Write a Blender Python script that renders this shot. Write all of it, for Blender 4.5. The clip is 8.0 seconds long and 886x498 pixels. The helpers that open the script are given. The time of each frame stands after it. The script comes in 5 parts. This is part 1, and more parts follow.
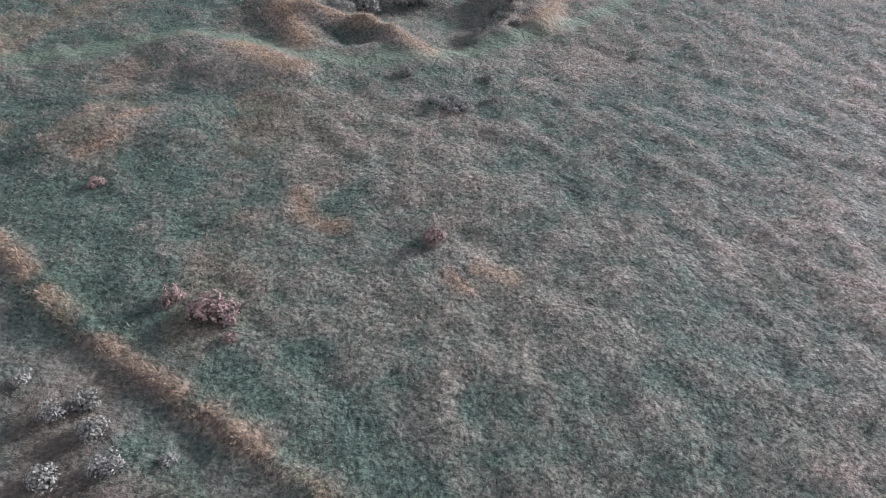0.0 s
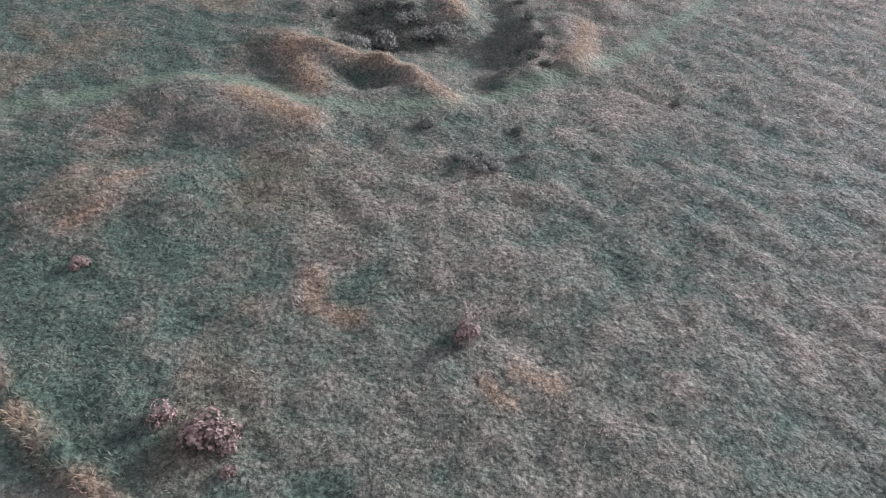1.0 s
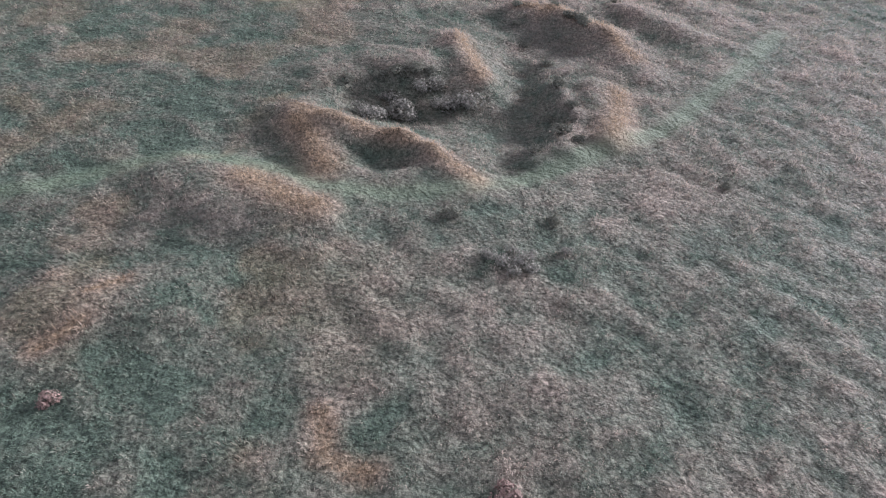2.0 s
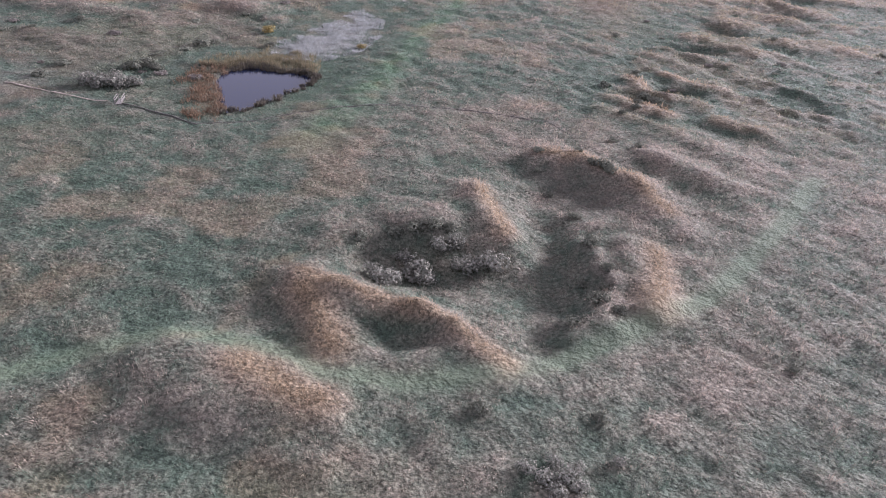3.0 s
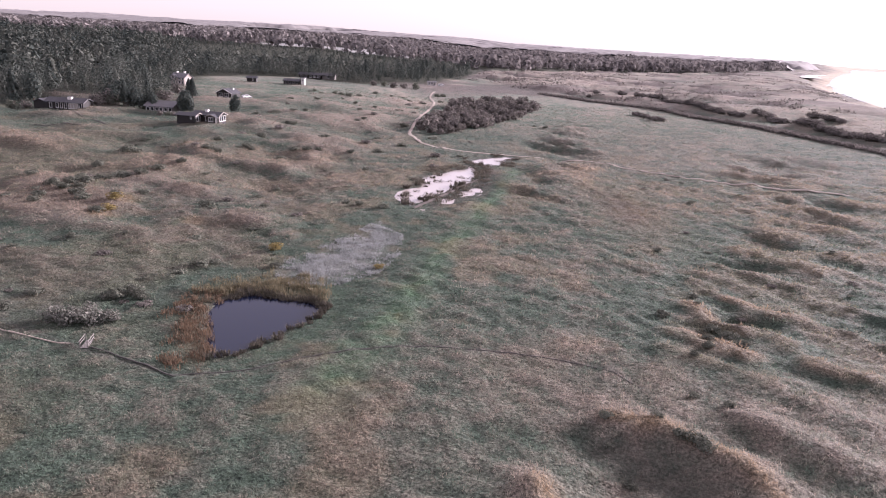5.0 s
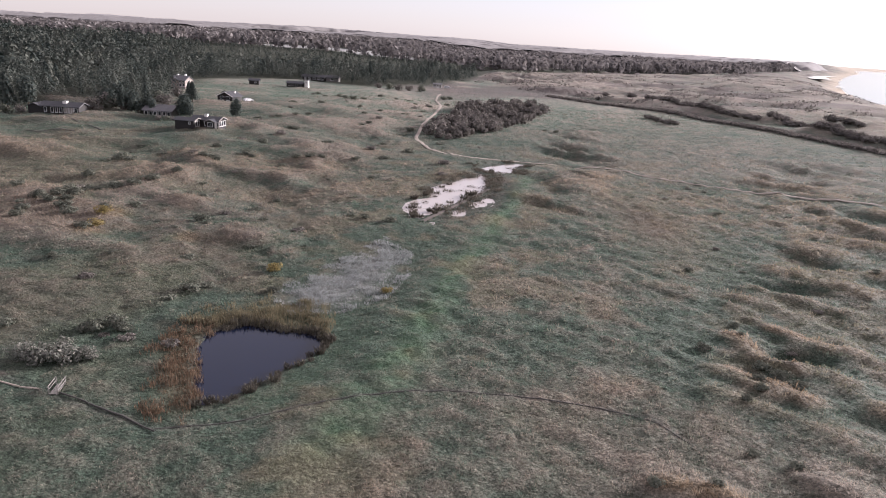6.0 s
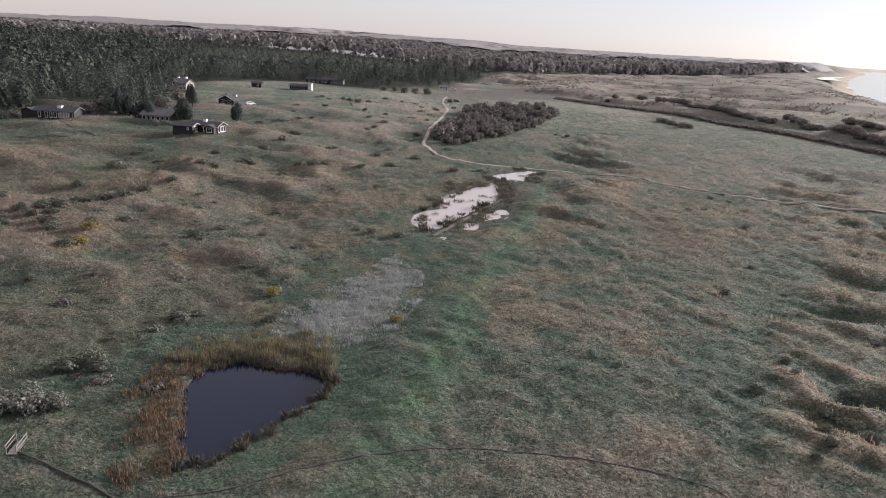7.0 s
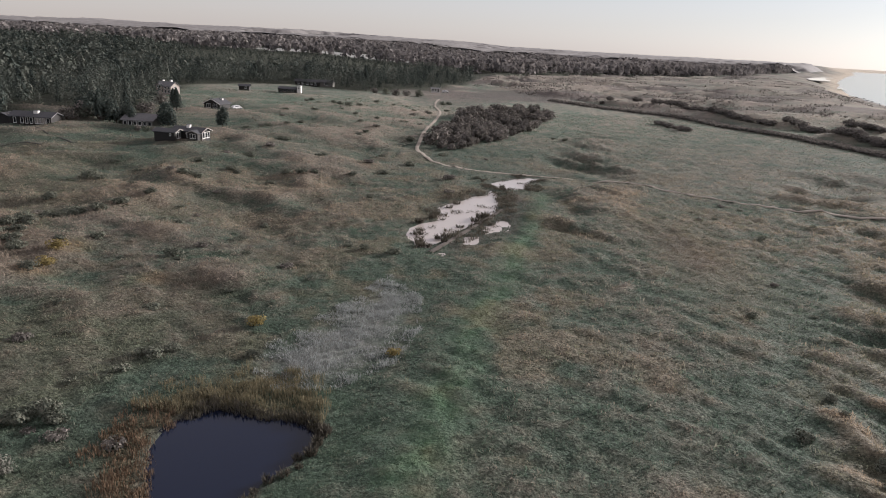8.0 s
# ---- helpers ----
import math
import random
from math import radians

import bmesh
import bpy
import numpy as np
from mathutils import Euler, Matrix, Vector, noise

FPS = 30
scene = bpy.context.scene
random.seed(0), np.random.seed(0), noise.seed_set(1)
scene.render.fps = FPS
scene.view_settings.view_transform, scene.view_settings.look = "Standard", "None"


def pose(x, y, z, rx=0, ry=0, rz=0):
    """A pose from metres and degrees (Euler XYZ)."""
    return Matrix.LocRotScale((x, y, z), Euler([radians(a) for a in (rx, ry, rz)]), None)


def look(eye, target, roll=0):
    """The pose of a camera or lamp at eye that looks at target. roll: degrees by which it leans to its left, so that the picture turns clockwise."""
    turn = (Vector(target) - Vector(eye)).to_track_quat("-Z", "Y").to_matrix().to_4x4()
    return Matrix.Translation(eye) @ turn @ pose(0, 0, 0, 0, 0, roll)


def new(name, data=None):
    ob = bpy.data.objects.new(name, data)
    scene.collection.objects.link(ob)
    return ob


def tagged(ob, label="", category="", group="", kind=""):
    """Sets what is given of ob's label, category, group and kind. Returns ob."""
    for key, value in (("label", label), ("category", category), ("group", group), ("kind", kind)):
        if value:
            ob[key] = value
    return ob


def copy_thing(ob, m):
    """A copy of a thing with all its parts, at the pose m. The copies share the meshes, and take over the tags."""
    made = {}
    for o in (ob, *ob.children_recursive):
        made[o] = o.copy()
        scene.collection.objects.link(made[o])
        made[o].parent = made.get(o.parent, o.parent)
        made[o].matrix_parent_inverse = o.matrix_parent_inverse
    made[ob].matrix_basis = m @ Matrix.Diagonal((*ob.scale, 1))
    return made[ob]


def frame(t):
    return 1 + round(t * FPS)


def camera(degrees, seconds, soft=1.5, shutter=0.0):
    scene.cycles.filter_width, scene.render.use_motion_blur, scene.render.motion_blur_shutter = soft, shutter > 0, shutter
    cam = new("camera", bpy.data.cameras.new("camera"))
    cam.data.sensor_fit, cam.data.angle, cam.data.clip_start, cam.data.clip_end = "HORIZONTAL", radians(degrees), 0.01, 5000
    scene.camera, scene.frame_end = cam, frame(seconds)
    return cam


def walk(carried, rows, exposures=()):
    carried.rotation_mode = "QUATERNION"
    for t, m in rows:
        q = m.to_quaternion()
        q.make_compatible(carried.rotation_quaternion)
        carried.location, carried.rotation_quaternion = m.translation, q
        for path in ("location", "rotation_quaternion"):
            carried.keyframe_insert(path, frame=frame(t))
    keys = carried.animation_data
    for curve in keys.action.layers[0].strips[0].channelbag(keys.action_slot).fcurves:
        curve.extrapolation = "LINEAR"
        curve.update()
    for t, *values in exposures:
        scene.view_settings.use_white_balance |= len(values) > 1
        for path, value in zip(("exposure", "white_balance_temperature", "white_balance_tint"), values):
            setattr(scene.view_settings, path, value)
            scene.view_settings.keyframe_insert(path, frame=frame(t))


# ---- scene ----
cam = camera(64.8, 8.0, soft=1.0)
METRES, EYE, TILT, LEAN, TURN = 69.6, 30.0, -0.6, 0.0, 0.0
ROWS = [
    (0.0, 0.0, 0.0, 0.0, 3.34, -42.28, -3.68),
    (0.5, -0.0152, 0.0572, -0.0016, 3.6, -42.22, -3.64),
    (1.0, -0.0301, 0.1142, -0.0028, 3.81, -42.16, -3.62),
    (1.2, -0.0358, 0.1372, -0.0028, 3.91, -42.14, -3.61),
    (2.3, -0.0673, 0.2670, -0.0028, 4.48, -37.95, -3.57),
    (2.5, -0.073, 0.2906, -0.0028, 4.56, -36.01, -3.57),
    (3.0, -0.0874, 0.3505, -0.0034, 4.74, -31.16, -3.55),
    (3.5, -0.1021, 0.4118, -0.0035, 4.88, -26.03, -3.49),
    (4.0, -0.1174, 0.4733, -0.0043, 5.0, -20.28, -3.39),
    (4.3, -0.1264, 0.5092, -0.0060, 5.06, -16.85, -3.34),
    (4.5, -0.1325, 0.5332, -0.0073, 5.1, -16.24, -3.31),
    (4.8, -0.1415, 0.5710, -0.0070, 5.2, -16.20, -3.29),
    (6.0, -0.1781, 0.7224, -0.0043, 5.59, -16.13, -3.2),
    (6.5, -0.194, 0.7858, -0.0039, 5.74, -16.1, -3.14),
    (7.0, -0.2096, 0.8495, -0.0038, 5.91, -16.04, -3.09),
    (7.2, -0.2154, 0.8745, -0.0036, 5.94, -16.01, -3.05),
    (7.3, -0.2182, 0.8871, -0.0035, 5.87, -16.0, -3.03),
    (7.5, -0.2238, 0.9124, -0.0033, 5.27, -15.97, -2.98),
    (7.65, -0.2286, 0.9300, -0.0032, 4.99, -15.95, -2.98),
    (8.0, -0.2395, 0.9707, -0.0028, 5.11, -15.9, -2.98),
]
EXPOSURES = [(0.0, 2.5, 4820, 15), (2.5, 2.6, 4990, 19), (3.5, 2.68, 5090, 25), (4.5, 2.58, 5290, 29), (6.0, 2.2, 5280, 16), (7.0, 1.94, 5290, 10), (8.0, 1.72, 5340, 8)]
walk(cam, [(t, pose(0, 0, EYE, TILT, LEAN, TURN) @ pose(METRES * x, METRES * y, METRES * z, 90 + pitch, roll, yaw)) for t, x, y, z, yaw, pitch, roll in ROWS], EXPOSURES)

# ---- world and sun ----
SUN_AZ, SUN_EL = 52.0, 15.0  # degrees right of straight ahead (+y), and above the horizon
world = bpy.data.worlds.new("evening_sky")
scene.world = world
world.use_nodes = True
wn = world.node_tree
sky = wn.nodes.new("ShaderNodeTexSky")
sky.sky_type = "NISHITA"
sky.sun_disc = False
sky.sun_elevation, sky.sun_rotation = radians(SUN_EL), radians(SUN_AZ)
sky.air_density, sky.dust_density, sky.ozone_density = 1.0, 0.7, 3.0
sky_bg = wn.nodes["Background"]
sky_bg.inputs["Strength"].default_value = 0.104
haze = wn.nodes.new("ShaderNodeHueSaturation")
haze.inputs["Saturation"].default_value = 0.6
wn.links.new(sky.outputs[0], haze.inputs["Color"])
veil = wn.nodes.new("ShaderNodeMix")  # rosy evening haze over the whole sky
veil.data_type = "RGBA"
veil.inputs[0].default_value, veil.inputs[7].default_value = 0.85, (1.68, 1.26, 0.97, 1.0)
wn.links.new(haze.outputs[0], veil.inputs[6])
wn.links.new(veil.outputs[2], sky_bg.inputs["Color"])

sun = new("sun", bpy.data.lights.new("sun", "SUN"))
sun.data.energy, sun.data.angle, sun.data.color = 2.6, radians(10.0), (1.0, 0.81, 0.64)
az, el = radians(SUN_AZ), radians(SUN_EL)
to_sun = Vector((math.sin(az) * math.cos(el), math.cos(az) * math.cos(el), math.sin(el)))
sun.matrix_world = look(to_sun * 100, (0, 0, 0))

# ---- materials ----
def nodes_of(name):
    m = bpy.data.materials.new(name)
    m.use_nodes = True
    nt = m.node_tree
    bsdf = nt.nodes["Principled BSDF"]
    return m, nt, bsdf


def add(nt, kind, **inputs):
    n = nt.nodes.new(kind)
    for key, value in inputs.items():
        n.inputs[key.replace("_", " ")].default_value = value
    return n


def mix_col(nt, fac, a, b, mode="MIX"):
    n = nt.nodes.new("ShaderNodeMix")
    n.data_type, n.blend_type = "RGBA", mode
    for slot, value in ((0, fac), (6, a), (7, b)):
        if hasattr(value, "is_linked"):
            nt.links.new(value, n.inputs[slot])
        elif slot == 0:
            n.inputs[0].default_value = value
        else:
            n.inputs[slot].default_value = (*value, 1.0)
    return n.outputs[2]


def math_node(nt, op, a, b=0.0):
    n = nt.nodes.new("ShaderNodeMath")
    n.operation = op
    for slot, value in ((0, a), (1, b)):
        if hasattr(value, "is_linked"):
            nt.links.new(value, n.inputs[slot])
        else:
            n.inputs[slot].default_value = value
    return n.outputs[0]


def ramp(nt, fac, stops):
    n = nt.nodes.new("ShaderNodeValToRGB")
    els = n.color_ramp.elements
    for i, (at, col) in enumerate(stops):
        e = els[i] if i < 2 else els.new(at)
        e.position, e.color = at, (*col, 1.0) if len(col) == 3 else col
    nt.links.new(fac, n.inputs[0])
    return n.outputs[0]


def span(nt, fac, lo, hi):
    n = nt.nodes.new("ShaderNodeMapRange")
    n.clamp = True
    nt.links.new(fac, n.inputs[0])
    n.inputs[1].default_value, n.inputs[2].default_value = lo, hi
    return n.outputs[0]


def noise_tex(nt, scale, detail=3.0, rough=0.55, coords="Object", distort=0.0, stretch=None):
    tc = nt.nodes.new("ShaderNodeTexCoord")
    n = nt.nodes.new("ShaderNodeTexNoise")
    n.inputs["Scale"].default_value, n.inputs["Detail"].default_value = scale, detail
    n.inputs["Roughness"].default_value, n.inputs["Distortion"].default_value = rough, distort
    if stretch:
        mp = nt.nodes.new("ShaderNodeMapping")
        mp.inputs["Rotation"].default_value = (0, 0, stretch[3])
        mp.inputs["Scale"].default_value = stretch[:3]
        nt.links.new(tc.outputs[coords], mp.inputs[0])
        nt.links.new(mp.outputs[0], n.inputs["Vector"])
    else:
        nt.links.new(tc.outputs[coords], n.inputs["Vector"])
    return n.outputs["Fac"]


def bump(nt, bsdf, height, strength=0.5, distance=0.1):
    b = nt.nodes.new("ShaderNodeBump")
    b.inputs["Strength"].default_value, b.inputs["Distance"].default_value = strength, distance
    nt.links.new(height, b.inputs["Height"])
    nt.links.new(b.outputs[0], bsdf.inputs["Normal"])


# plant colours
DRY, DRY2 = (0.40, 0.345, 0.285), (0.19, 0.16, 0.13)
GREEN, GREEN2 = (0.144, 0.196, 0.143), (0.064, 0.092, 0.072)
RUST, PALE, HEATH = (0.36, 0.285, 0.185), (0.38, 0.385, 0.365), (0.115, 0.095, 0.09)
SOIL, SAND, FLOOR = (0.155, 0.15, 0.115), (0.45, 0.38, 0.29), (0.04, 0.045, 0.03)


def cover_colour(nt, grain, patch, own=None):
    """Ground cover: the masks dry, green, bare, pale / heath, sand, wood, rust blended, broken up by noise."""
    a = nt.nodes.new("ShaderNodeAttribute")
    a.attribute_name = "cover_a"
    b = nt.nodes.new("ShaderNodeAttribute")
    b.attribute_name = "cover_b"
    sa, sb = nt.nodes.new("ShaderNodeSeparateColor"), nt.nodes.new("ShaderNodeSeparateColor")
    nt.links.new(a.outputs["Color"], sa.inputs[0])
    nt.links.new(b.outputs["Color"], sb.inputs[0])
    dry_col = mix_col(nt, grain, DRY2, DRY)
    green_col = mix_col(nt, grain, GREEN2, GREEN)
    # dry mask is read against a patchy noise, so that clumps of one stand in the other
    f = math_node(nt, "ADD", sa.outputs[0], math_node(nt, "MULTIPLY", math_node(nt, "SUBTRACT", patch, 0.5), 1.5))
    if own is not None:  # each tuft is straw or green by its own chance
        f = math_node(nt, "ADD", f, math_node(nt, "MULTIPLY", math_node(nt, "SUBTRACT", own, 0.5), 0.9))
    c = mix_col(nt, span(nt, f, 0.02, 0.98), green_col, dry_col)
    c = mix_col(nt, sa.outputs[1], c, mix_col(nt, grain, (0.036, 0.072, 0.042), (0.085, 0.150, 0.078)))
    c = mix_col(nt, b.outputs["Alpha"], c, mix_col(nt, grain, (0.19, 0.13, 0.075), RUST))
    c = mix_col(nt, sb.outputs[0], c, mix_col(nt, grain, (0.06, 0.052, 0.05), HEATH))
    c = mix_col(nt, a.outputs["Alpha"], c, mix_col(nt, grain, (0.15, 0.15, 0.15), PALE))
    c = mix_col(nt, sa.outputs[2], c, mix_col(nt, grain, (0.11, 0.115, 0.09), SOIL))
    c = mix_col(nt, sb.outputs[1], c, mix_col(nt, grain, (0.34, 0.29, 0.22), SAND))
    c = mix_col(nt, sb.outputs[2], c, FLOOR)
    return c


def ground_material():
    m, nt, bsdf = nodes_of("heath_ground")
    grain = noise_tex(nt, 5.0, 5.0, 0.65)
    patch = noise_tex(nt, 0.35, 4.0, 0.62, distort=0.4)
    c = cover_colour(nt, span(nt, grain, 0.25, 0.75), patch)
    # moss and thatch under the tall grass, shade between tufts speckled dark into the colour
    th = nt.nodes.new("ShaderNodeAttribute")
    th.attribute_name = "thatch_shade"
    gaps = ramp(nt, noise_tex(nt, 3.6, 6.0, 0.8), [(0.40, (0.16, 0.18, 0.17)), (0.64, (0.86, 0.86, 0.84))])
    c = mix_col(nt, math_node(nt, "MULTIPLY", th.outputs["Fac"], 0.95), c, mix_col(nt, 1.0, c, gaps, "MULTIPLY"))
    nt.links.new(c, bsdf.inputs["Base Color"])
    bsdf.inputs["Roughness"].default_value = 0.9
    bsdf.inputs["Specular IOR Level"].default_value = 0.2
    clump = math_node(nt, "ADD", noise_tex(nt, 1.6, 5.0, 0.7), math_node(nt, "MULTIPLY", noise_tex(nt, 0.12, 5.0, 0.75), 3.5))
    bump(nt, bsdf, clump, 0.9, 0.5)
    return m


def grass_material():
    m, nt, bsdf = nodes_of("rough_grass")
    geo = nt.nodes.new("ShaderNodeNewGeometry")
    patch = noise_tex(nt, 0.35, 4.0, 0.62, distort=0.4)
    tuft = nt.nodes.new("ShaderNodeAttribute")
    tuft.attribute_name = "tuft"
    tone = math_node(nt, "ADD", math_node(nt, "MULTIPLY", tuft.outputs["Fac"], 0.55), math_node(nt, "MULTIPLY", geo.outputs["Random Per Island"], 0.35))
    own = math_node(nt, "FRACT", math_node(nt, "MULTIPLY", tuft.outputs["Fac"], 7.31))
    c = cover_colour(nt, tone, patch, own)
    nt.links.new(c, bsdf.inputs["Base Color"])
    bsdf.inputs["Roughness"].default_value = 0.8
    bsdf.inputs["Specular IOR Level"].default_value = 0.12
    tr = nt.nodes.new("ShaderNodeBsdfTranslucent")
    nt.links.new(c, tr.inputs["Color"])
    mx = nt.nodes.new("ShaderNodeMixShader")
    mx.inputs[0].default_value = 0.45
    nt.links.new(bsdf.outputs[0], mx.inputs[1])
    nt.links.new(tr.outputs[0], mx.inputs[2])
    nt.links.new(mx.outputs[0], nt.nodes["Material Output"].inputs[0])
    return m


def leaf_material(name, a, b, object_vary=0.35, trans=0.25, clumped=False):
    m, nt, bsdf = nodes_of(name)
    geo, info = nt.nodes.new("ShaderNodeNewGeometry"), nt.nodes.new("ShaderNodeObjectInfo")
    tone = geo.outputs["Random Per Island"]
    if clumped:
        own = nt.nodes.new("ShaderNodeAttribute")
        own.attribute_name = "tuft"
        tone = math_node(nt, "ADD", math_node(nt, "MULTIPLY", own.outputs["Fac"], 0.8), math_node(nt, "MULTIPLY", tone, 0.2))
    c = mix_col(nt, tone, a, b)
    k = math_node(nt, "ADD", 1.0 - object_vary / 2, math_node(nt, "MULTIPLY", info.outputs["Random"], object_vary))
    cc = nt.nodes.new("ShaderNodeCombineColor")
    for i in range(3):
        nt.links.new(k, cc.inputs[i])
    c = mix_col(nt, 1.0, c, cc.outputs[0], "MULTIPLY")
    nt.links.new(c, bsdf.inputs["Base Color"])
    bsdf.inputs["Roughness"].default_value = 0.85
    bsdf.inputs["Specular IOR Level"].default_value = 0.06
    tr = nt.nodes.new("ShaderNodeBsdfTranslucent")
    nt.links.new(c, tr.inputs["Color"])
    mx = nt.nodes.new("ShaderNodeMixShader")
    mx.inputs[0].default_value = trans
    nt.links.new(bsdf.outputs[0], mx.inputs[1])
    nt.links.new(tr.outputs[0], mx.inputs[2])
    nt.links.new(mx.outputs[0], nt.nodes["Material Output"].inputs[0])
    return m


def surface(name, a, b, scale=3.0, rough=0.8, relief=0.2, stretch=None, metal=0.0, vary=0.0):
    m, nt, bsdf = nodes_of(name)
    g = noise_tex(nt, scale, 5.0, 0.6, stretch=stretch)
    big = noise_tex(nt, scale * 0.13, 2.0, 0.5)
    c = mix_col(nt, span(nt, g, 0.3, 0.7), a, b)
    c = mix_col(nt, math_node(nt, "MULTIPLY", span(nt, big, 0.35, 0.75), 0.35), c, tuple(0.6 * v for v in a))
    nt.links.new(c, bsdf.inputs["Base Color"])
    bsdf.inputs["Roughness"].default_value = rough
    bsdf.inputs["Metallic"].default_value = metal
    if relief:
        bump(nt, bsdf, g, relief, 0.03)
    return m


def water_material(name, deep, ripple_scale, ripple, rough=0.04):
    m, nt, bsdf = nodes_of(name)
    bsdf.inputs["Base Color"].default_value = (*deep, 1)
    bsdf.inputs["Roughness"].default_value = rough
    bsdf.inputs["IOR"].default_value = 1.333
    n = noise_tex(nt, ripple_scale, 3.0, 0.6)
    bump(nt, bsdf, n, ripple, 0.02)
    return m


def glass_material():
    m, nt, bsdf = nodes_of("window_glass")
    bsdf.inputs["Base Color"].default_value = (0.02, 0.025, 0.03, 1)
    bsdf.inputs["Roughness"].default_value = 0.05
    return m


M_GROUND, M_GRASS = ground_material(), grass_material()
M_POND = water_material("pond_water", (0.005, 0.009, 0.026), 1.2, 0.05)
# bright sky reflection of the shallow pools put into a pale base colour
M_SHALLOW = water_material("pale_shallow_water", (0.44, 0.40, 0.37), 0.8, 0.03)
M_SEA = water_material("sea_water", (0.03, 0.05, 0.06), 0.25, 0.5, 0.12)
M_GORSE = leaf_material("dune_shrub_leaf", (0.082, 0.096, 0.076), (0.185, 0.185, 0.15))
M_GREY = leaf_material("grey_shrub_leaf", (0.115, 0.124, 0.105), (0.27, 0.265, 0.23))
M_ROSE = leaf_material("rust_shrub_leaf", (0.15, 0.11, 0.095), (0.30, 0.235, 0.205))
M_THICKET = leaf_material("bare_thicket_twig", (0.10, 0.094, 0.086), (0.235, 0.215, 0.196))
M_PINE = leaf_material("pine_needle", (0.042, 0.055, 0.052), (0.105, 0.118, 0.102), 0.4, 0.4)
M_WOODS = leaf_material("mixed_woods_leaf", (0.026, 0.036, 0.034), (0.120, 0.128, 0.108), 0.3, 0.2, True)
# far woods lightened to grey-brown: distance haze put into the leaf colour
M_HAZY_WOODS = leaf_material("haze_paled_woods_leaf", (0.15, 0.142, 0.14), (0.27, 0.25, 0.24), 0.3, 0.3, True)
M_REED = leaf_material("reed_blade", (0.07, 0.054, 0.040), (0.21, 0.15, 0.10), 0.2)
M_SEDGE = leaf_material("sedge_blade", (0.055, 0.052, 0.046), (0.145, 0.13, 0.10), 0.3)
M_BARK = surface("bark", (0.06, 0.045, 0.035), (0.12, 0.095, 0.075), 12, 0.9, 0.5)
M_GRAVEL = surface("sandy_gravel", (0.24, 0.21, 0.175), (0.38, 0.335, 0.28), 9, 0.95, 0.4)
M_BLACKWOOD = surface("black_stained_boards", (0.010, 0.009, 0.009), (0.024, 0.021, 0.020), 14, 0.75, 0.3)
M_GREYWOOD = surface("weathered_grey_wood", (0.13, 0.125, 0.115), (0.25, 0.235, 0.215), 10, 0.85, 0.3)
M_ROOF_DARK = surface("dark_roofing_felt", (0.035, 0.036, 0.042), (0.075, 0.075, 0.083), 5, 0.8, 0.2)
M_ROOF_GREY = surface("grey_fibre_cement_roof", (0.12, 0.12, 0.125), (0.20, 0.195, 0.20), 4, 0.85, 0.2)
M_WHITE = surface("white_paint", (0.66, 0.64, 0.61), (0.80, 0.78, 0.75), 6, 0.6, 0.1)
M_PLASTER = surface("pale_brick_render", (0.29, 0.25, 0.225), (0.41, 0.36, 0.325), 6, 0.85, 0.2)
M_TRIM = surface("pale_trim_paint", (0.24, 0.22, 0.20), (0.36, 0.33, 0.30), 6, 0.6, 0.1)
M_GLASS = glass_material()
M_CAR = surface("white_car_paint", (0.72, 0.72, 0.72), (0.8, 0.8, 0.8), 2, 0.25, 0.0)
M_RUBBER = surface("tyre_rubber", (0.02, 0.02, 0.02), (0.035, 0.035, 0.035), 20, 0.85, 0.1)

# ---- terrain ----
TABLE = np.random.RandomState(7).rand(256, 256)


def vnoise(x, y, size, seed=0):
    """Smooth value noise, 0..1, on numpy arrays."""
    u, v = x / size + 17.3 * seed, y / size + 9.7 * seed
    i, j = np.floor(u).astype(int), np.floor(v).astype(int)
    fu, fv = u - i, v - j
    fu, fv = fu * fu * (3 - 2 * fu), fv * fv * (3 - 2 * fv)
    a, b = TABLE[i % 256, j % 256], TABLE[(i + 1) % 256, j % 256]
    c, d = TABLE[i % 256, (j + 1) % 256], TABLE[(i + 1) % 256, (j + 1) % 256]
    return (a * (1 - fu) + b * fu) * (1 - fv) + (c * (1 - fu) + d * fu) * fv


def fbm(x, y, size, seed=0, octaves=4, gain=0.5):
    total, amp, norm = 0.0, 1.0, 0.0
    for k in range(octaves):
        total = total + amp * vnoise(x, y, size / 2 ** k, seed + 3 * k)
        norm += amp
        amp *= gain
    return total / norm


def smooth(lo, hi, v):
    t = np.clip((v - lo) / (hi - lo), 0, 1)
    return t * t * (3 - 2 * t)


def line_dist(x, y, pts):
    """Distance from points to a polyline."""
    best = np.full(np.shape(x), 1e9)
    for (ax, ay), (bx, by) in zip(pts[:-1], pts[1:]):
        dx, dy = bx - ax, by - ay
        t = np.clip(((x - ax) * dx + (y - ay) * dy) / (dx * dx + dy * dy), 0, 1)
        best = np.minimum(best, np.hypot(x - ax - t * dx, y - ay - t * dy))
    return best


def inside(x, y, pts):
    """Signed distance to a closed outline, negative within."""
    d = line_dist(x, y, pts + pts[:1])
    odd = np.zeros(np.shape(x), bool)
    for (ax, ay), (bx, by) in zip(pts, pts[1:] + pts[:1]):
        cross = (ay > y) != (by > y)
        odd ^= cross & (x < (bx - ax) * (y - ay) / (by - ay + 1e-9) + ax)
    return np.where(odd, -d, d)


